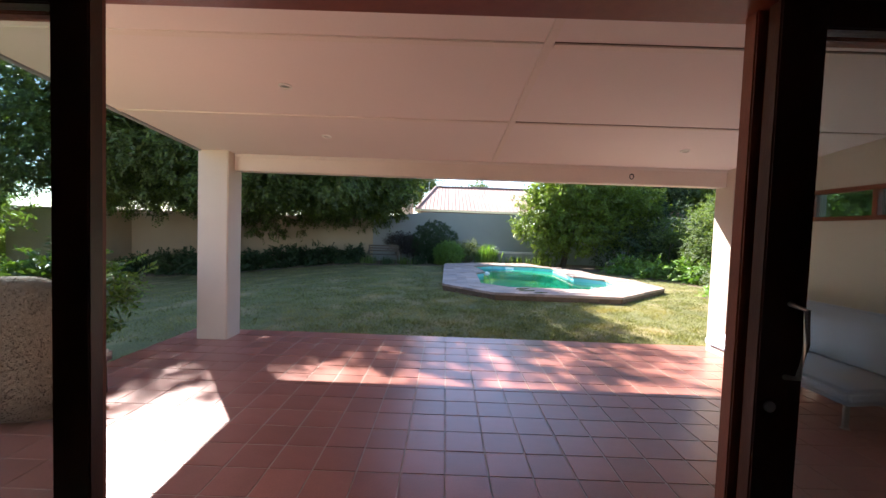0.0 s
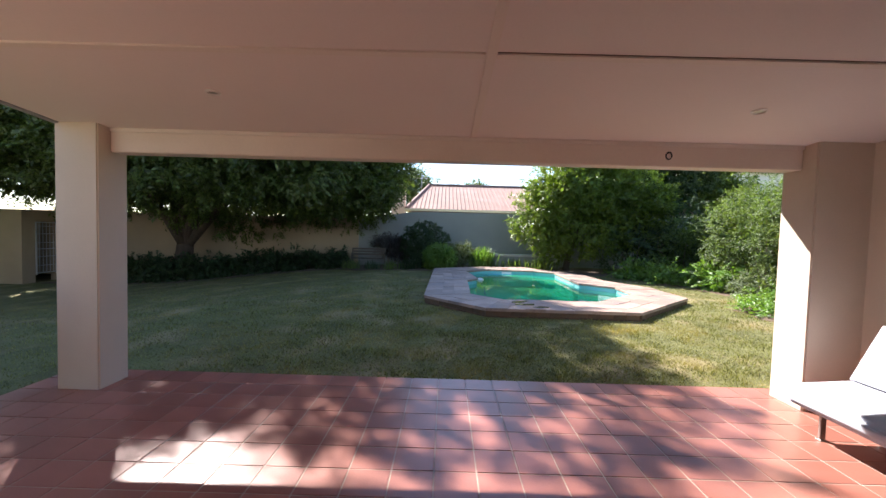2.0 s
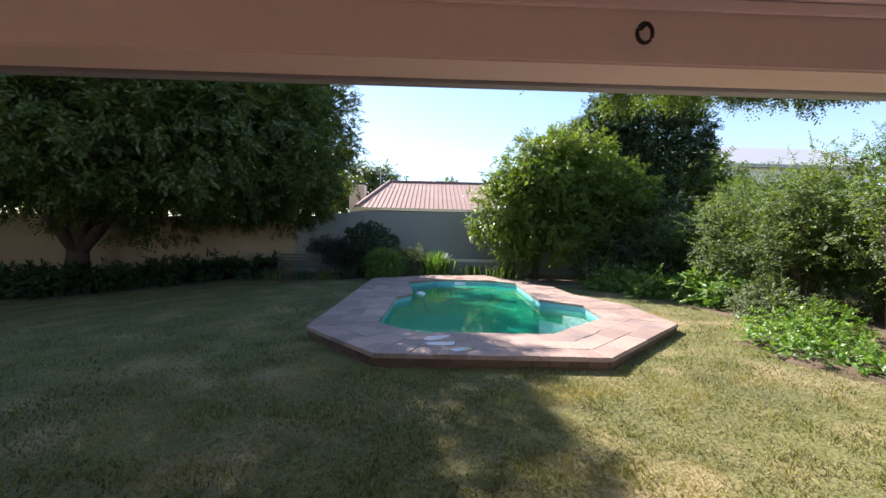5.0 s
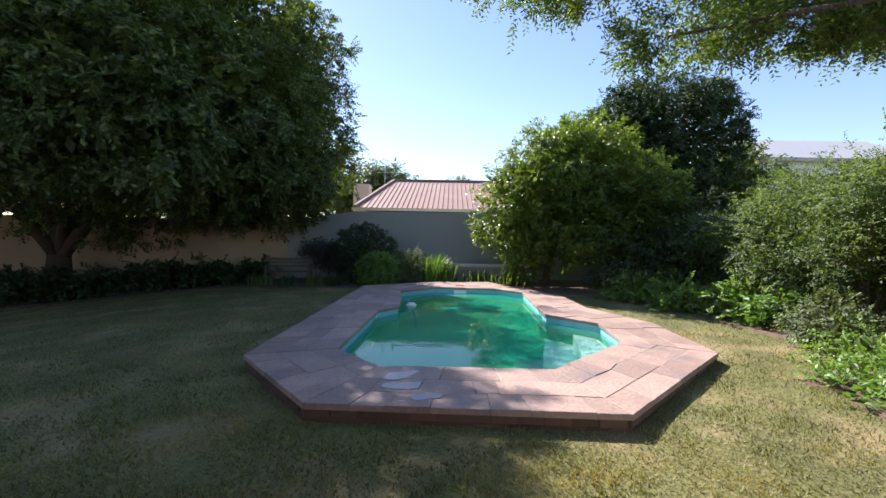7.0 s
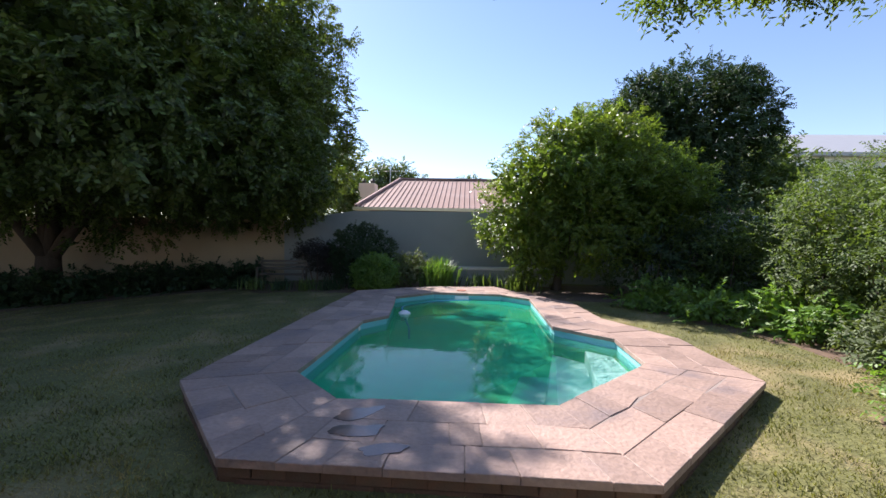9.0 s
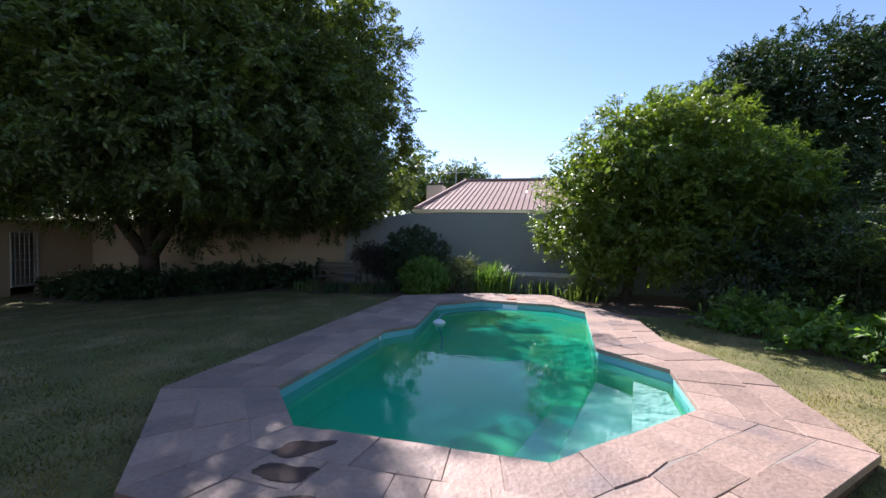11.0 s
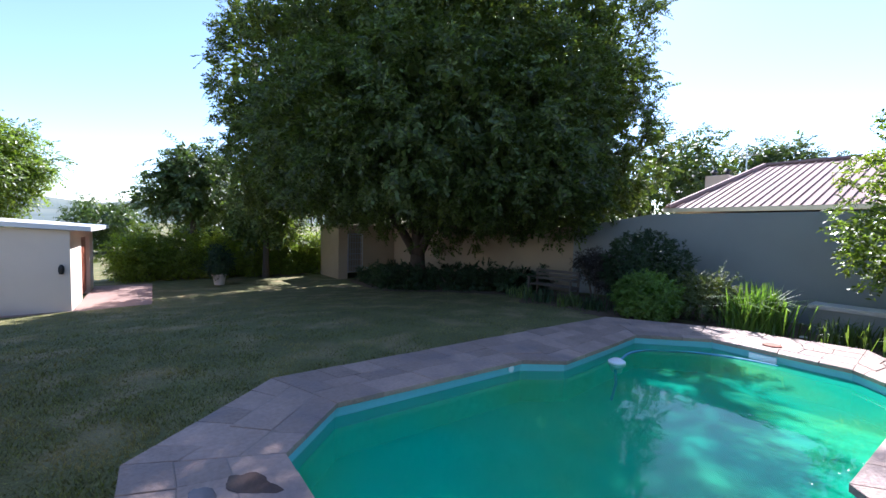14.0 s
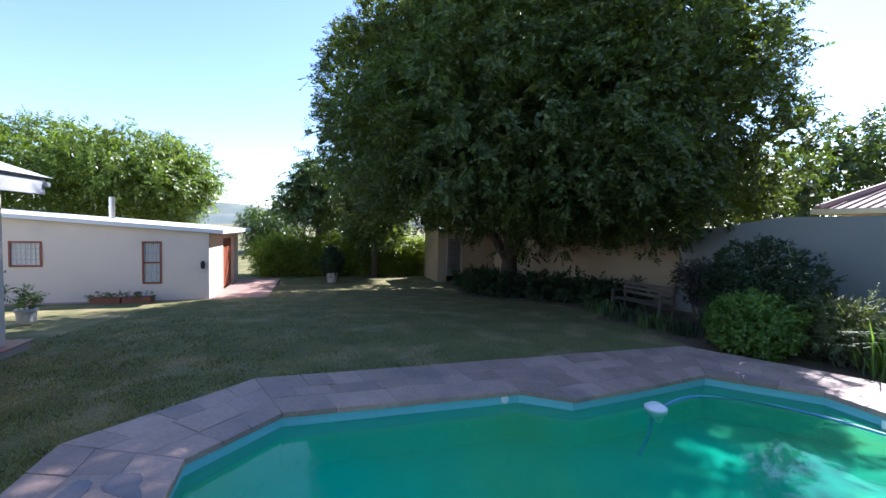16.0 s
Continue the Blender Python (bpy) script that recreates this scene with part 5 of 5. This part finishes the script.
# ---- pool cleaner, planter ledge and stains ----
def build_small():
    ledge = thing("stone_ledge", label="low pale stone planter ledge before the wall", category="ledge")
    part("top", box(2.48, 19.2, 0.64, 5.4, 19.75, 0.72, 0.015), M_POTW, ledge)
    part("wall", box(2.54, 19.26, -0.1, 5.34, 19.7, 0.64, 0.01), M_WALL_GREY, ledge)
    fl = thing("pool_floater", (1.5, 14.45, WATER_Z - 0.03), label="white chlorine floater with a blue hose", category="pool floater")
    part("body", lathe([(0.02, -0.12), (0.07, -0.1), (0.09, -0.02), (0.12, 0.0), (0.12, 0.05), (0.06, 0.09), (0.02, 0.095)], 20), M_PLASTIC, fl)
    pts = [(-0.32 * math.sin(f * 3.0) + 1.4 * f ** 2.2, 0.08 + 2.35 * f - 0.55 * f ** 3, 0.02 + 0.012 * math.sin(f * 9)) for f in np.linspace(0, 1, 14)]
    part("hose", tube(pts, [0.02] * 14, 8), M_HOSE, fl, "blue ribbed hose")
    part("hose", tube([(0.02, -0.06, -0.05), (0.12, -0.2, -0.2), (0.16, -0.42, -0.5), (0.1, -0.6, -0.9)], [0.02] * 4, 8), M_HOSE, fl, "blue ribbed hose")


def build_wet_patch():
    """Spilt water that lies on the flagstones."""
    for k, (x, y, rx, ry, a) in enumerate(((1.86, 9.56, 0.20, 0.10, 0.5), (1.92, 9.28, 0.19, 0.09, 0.3), (2.17, 9.05, 0.16, 0.07, 0.2))):
        poly = []
        for i in range(40):
            t = math.tau * i / 40
            r = 1 + 0.6 * noise.noise(Vector((math.cos(t) * 1.1 + 5 * k, math.sin(t) * 1.1, 2.0))) + 0.12 * noise.noise(Vector((math.cos(t) * 5, math.sin(t) * 5, k)))
            u, v = rx * r * math.cos(t), ry * r * math.sin(t)
            poly.append((x + u * math.cos(a) - v * math.sin(a), y + u * math.sin(a) + v * math.cos(a)))
        tagged(part("wet_patch", prism(poly, COPING_Z + 0.004, COPING_Z + 0.007, 0.0015), M_WET), "dark wet patch on the pool flagstones", "wet patch", "wet patches by the pool")


def soil_bed(poly, label):
    """Bare earth laid over the turf inside a polygon."""
    step = 0.2
    xs, ys = [p[0] for p in poly], [p[1] for p in poly]
    bm = bmesh.new()
    grid = {}

    def vert(i, j):
        if (i, j) not in grid:
            x, y = i * step + 0.1 * noise.noise(Vector((i * 0.7, j * 0.7, 1))), j * step + 0.1 * noise.noise(Vector((i * 0.7, j * 0.7, 9)))
            grid[i, j] = bm.verts.new((x, y, ground_z(x, y) + 0.014 + 0.03 * noise.noise(Vector((x * 2, y * 2, 3)))))
        return grid[i, j]
    for i in range(int(min(xs) / step) - 1, int(max(xs) / step) + 1):
        for j in range(int(min(ys) / step) - 1, int(max(ys) / step) + 1):
            if inside((i + 0.5) * step, (j + 0.5) * step, poly):
                bm.faces.new((vert(i, j), vert(i + 1, j), vert(i + 1, j + 1), vert(i, j + 1)))
    for v in bm.verts:
        if v.is_boundary:
            v.co.z -= 0.05
    tagged(part("ground_bed", bm, M_SOIL, smooth=True), label, "flower bed", kind="structure")


soil_bed([(-15.3, 17.0), (-12.5, 16.7), (-9, 16.4), (-6.5, 17.3), (-4.0, 17.9), (-3.2, 17.0), (-1.6, 17.2), (-0.2, 16.9), (0.1, 16.6), (1.8, 17.8), (3.5, 18.2), (5.1, 16.2), (5.4, 16.4), (13.9, 17.0), (13.9, 20.1), (-15.3, 20.1)], "bare dark soil bed along the garden wall")
soil_bed([(13.9, 17.0), (6.2, 16.3), (6.9, 14.6), (7.5, 12.9), (7.6, 11.6), (6.9, 10.8), (6.2, 10.0), (6.3, 8.8), (6.9, 7.9), (7.8, 7.2), (13.9, 6.5)], "bare dry soil bed along the lawn edge")


def build_rocks():
    rng = random.Random(12)
    for k in range(9):
        x, y = 2.6 + k * 0.22 + rng.uniform(-0.1, 0.1), 18.6 + rng.uniform(-0.25, 0.25)
        bm = bmesh.new()
        bmesh.ops.create_icosphere(bm, subdivisions=2, radius=rng.uniform(0.07, 0.14))
        for v in bm.verts:
            v.co *= 1 + 0.35 * noise.noise(v.co * 9 + Vector((k, 0, 0)))
            v.co.z *= 0.65
        ob = part("rock", bm, M_POTW)
        ob.location = (x, y, 0.12)
        tagged(ob, "small pale garden stone at the bed edge", "stone", "stones at the pool end")


build_rocks()
M_WET = material("wet_stone", (0.11, 0.075, 0.065), 0.12, 0.25, 6, 60, 0.03)
build_wet_patch()
build_small()


# ---- hills ----
def build_hills():
    rng = random.Random(5)
    for k, (az0, az1, dist, h) in enumerate(((60, 125, 900, 85), (70, 110, 600, 24))):
        n = 90
        verts, faces = [], []
        for i in range(n + 1):
            a = radians(az0 + (az1 - az0) * i / n)
            top = h * (0.55 + 0.45 * noise.noise(Vector((i * 0.06 + 3 * k, 0.3, 0)))) * math.sin(math.pi * i / n) ** 0.5
            for d, z in ((dist, -5), (dist * 1.25, top), (dist * 1.7, -5)):
                verts.append((-math.sin(a) * d, math.cos(a) * d, z))
        for i in range(n):
            for j in range(2):
                q = i * 3 + j
                faces.append((q, q + 1, q + 4, q + 3))
        ob = raw_mesh("backdrop", verts, faces, M_HILL)
        tagged(ob, "hazy green-brown hills on the horizon", "hills", kind="structure")


M_HILL = material("hazy_hillside", (0.10, 0.13, 0.115), 1.0, 0.25, 0.008, 0.06, 0, stain=(0.19, 0.20, 0.15), stain_scale=0.006, stain_amount=0.7)
build_hills()


# ---- grass ----
def build_grass():
    rng = np.random.default_rng(77)

    n = 900000
    x, y = rng.uniform(-13, 9, n), rng.uniform(5.9, 17.5, n)
    weight = 1 / (1 + (np.hypot((x - 2.2) * 0.8, y - 7.6) / 3.6) ** 2.2)
    keep = rng.random(n) < weight
    x, y = x[keep], y[keep]
    keep = np.array([not inside(a, b, POOL_OUT) and not (-3.62 < a < 4.95 and b < 6.1) for a, b in zip(x, y)])
    x, y = x[keep], y[keep]
    z = np.array([ground_z(a, b) + 0.012 * noise.noise(Vector((a * 0.9, b * 0.9, 0))) for a, b in zip(x, y)]) - 0.004
    tuft = np.array([0.7 + 0.6 * noise.noise(Vector((a * 2.5, b * 2.5, 4.0))) for a, b in zip(x, y)])
    n = len(x)
    p = np.stack([x, y, z], 1)
    a = rng.uniform(0, math.tau, n)
    side = np.stack([np.cos(a), np.sin(a), np.zeros(n)], 1) * 0.0052 * rng.uniform(0.6, 1.5, (n, 1))
    tip = p + np.stack([rng.normal(0, 0.02, n), rng.normal(0, 0.02, n), 0.042 * tuft * rng.uniform(0.4, 1.4, n)], 1)
    ob = quads_mesh("grass", np.stack([p - side, p + side, tip], 1), L_GRASS, None, 3)
    tagged(ob, "short dry lawn grass round the pool", "grass", kind="stuff")


build_grass()
build_slabs()
build_tiles()
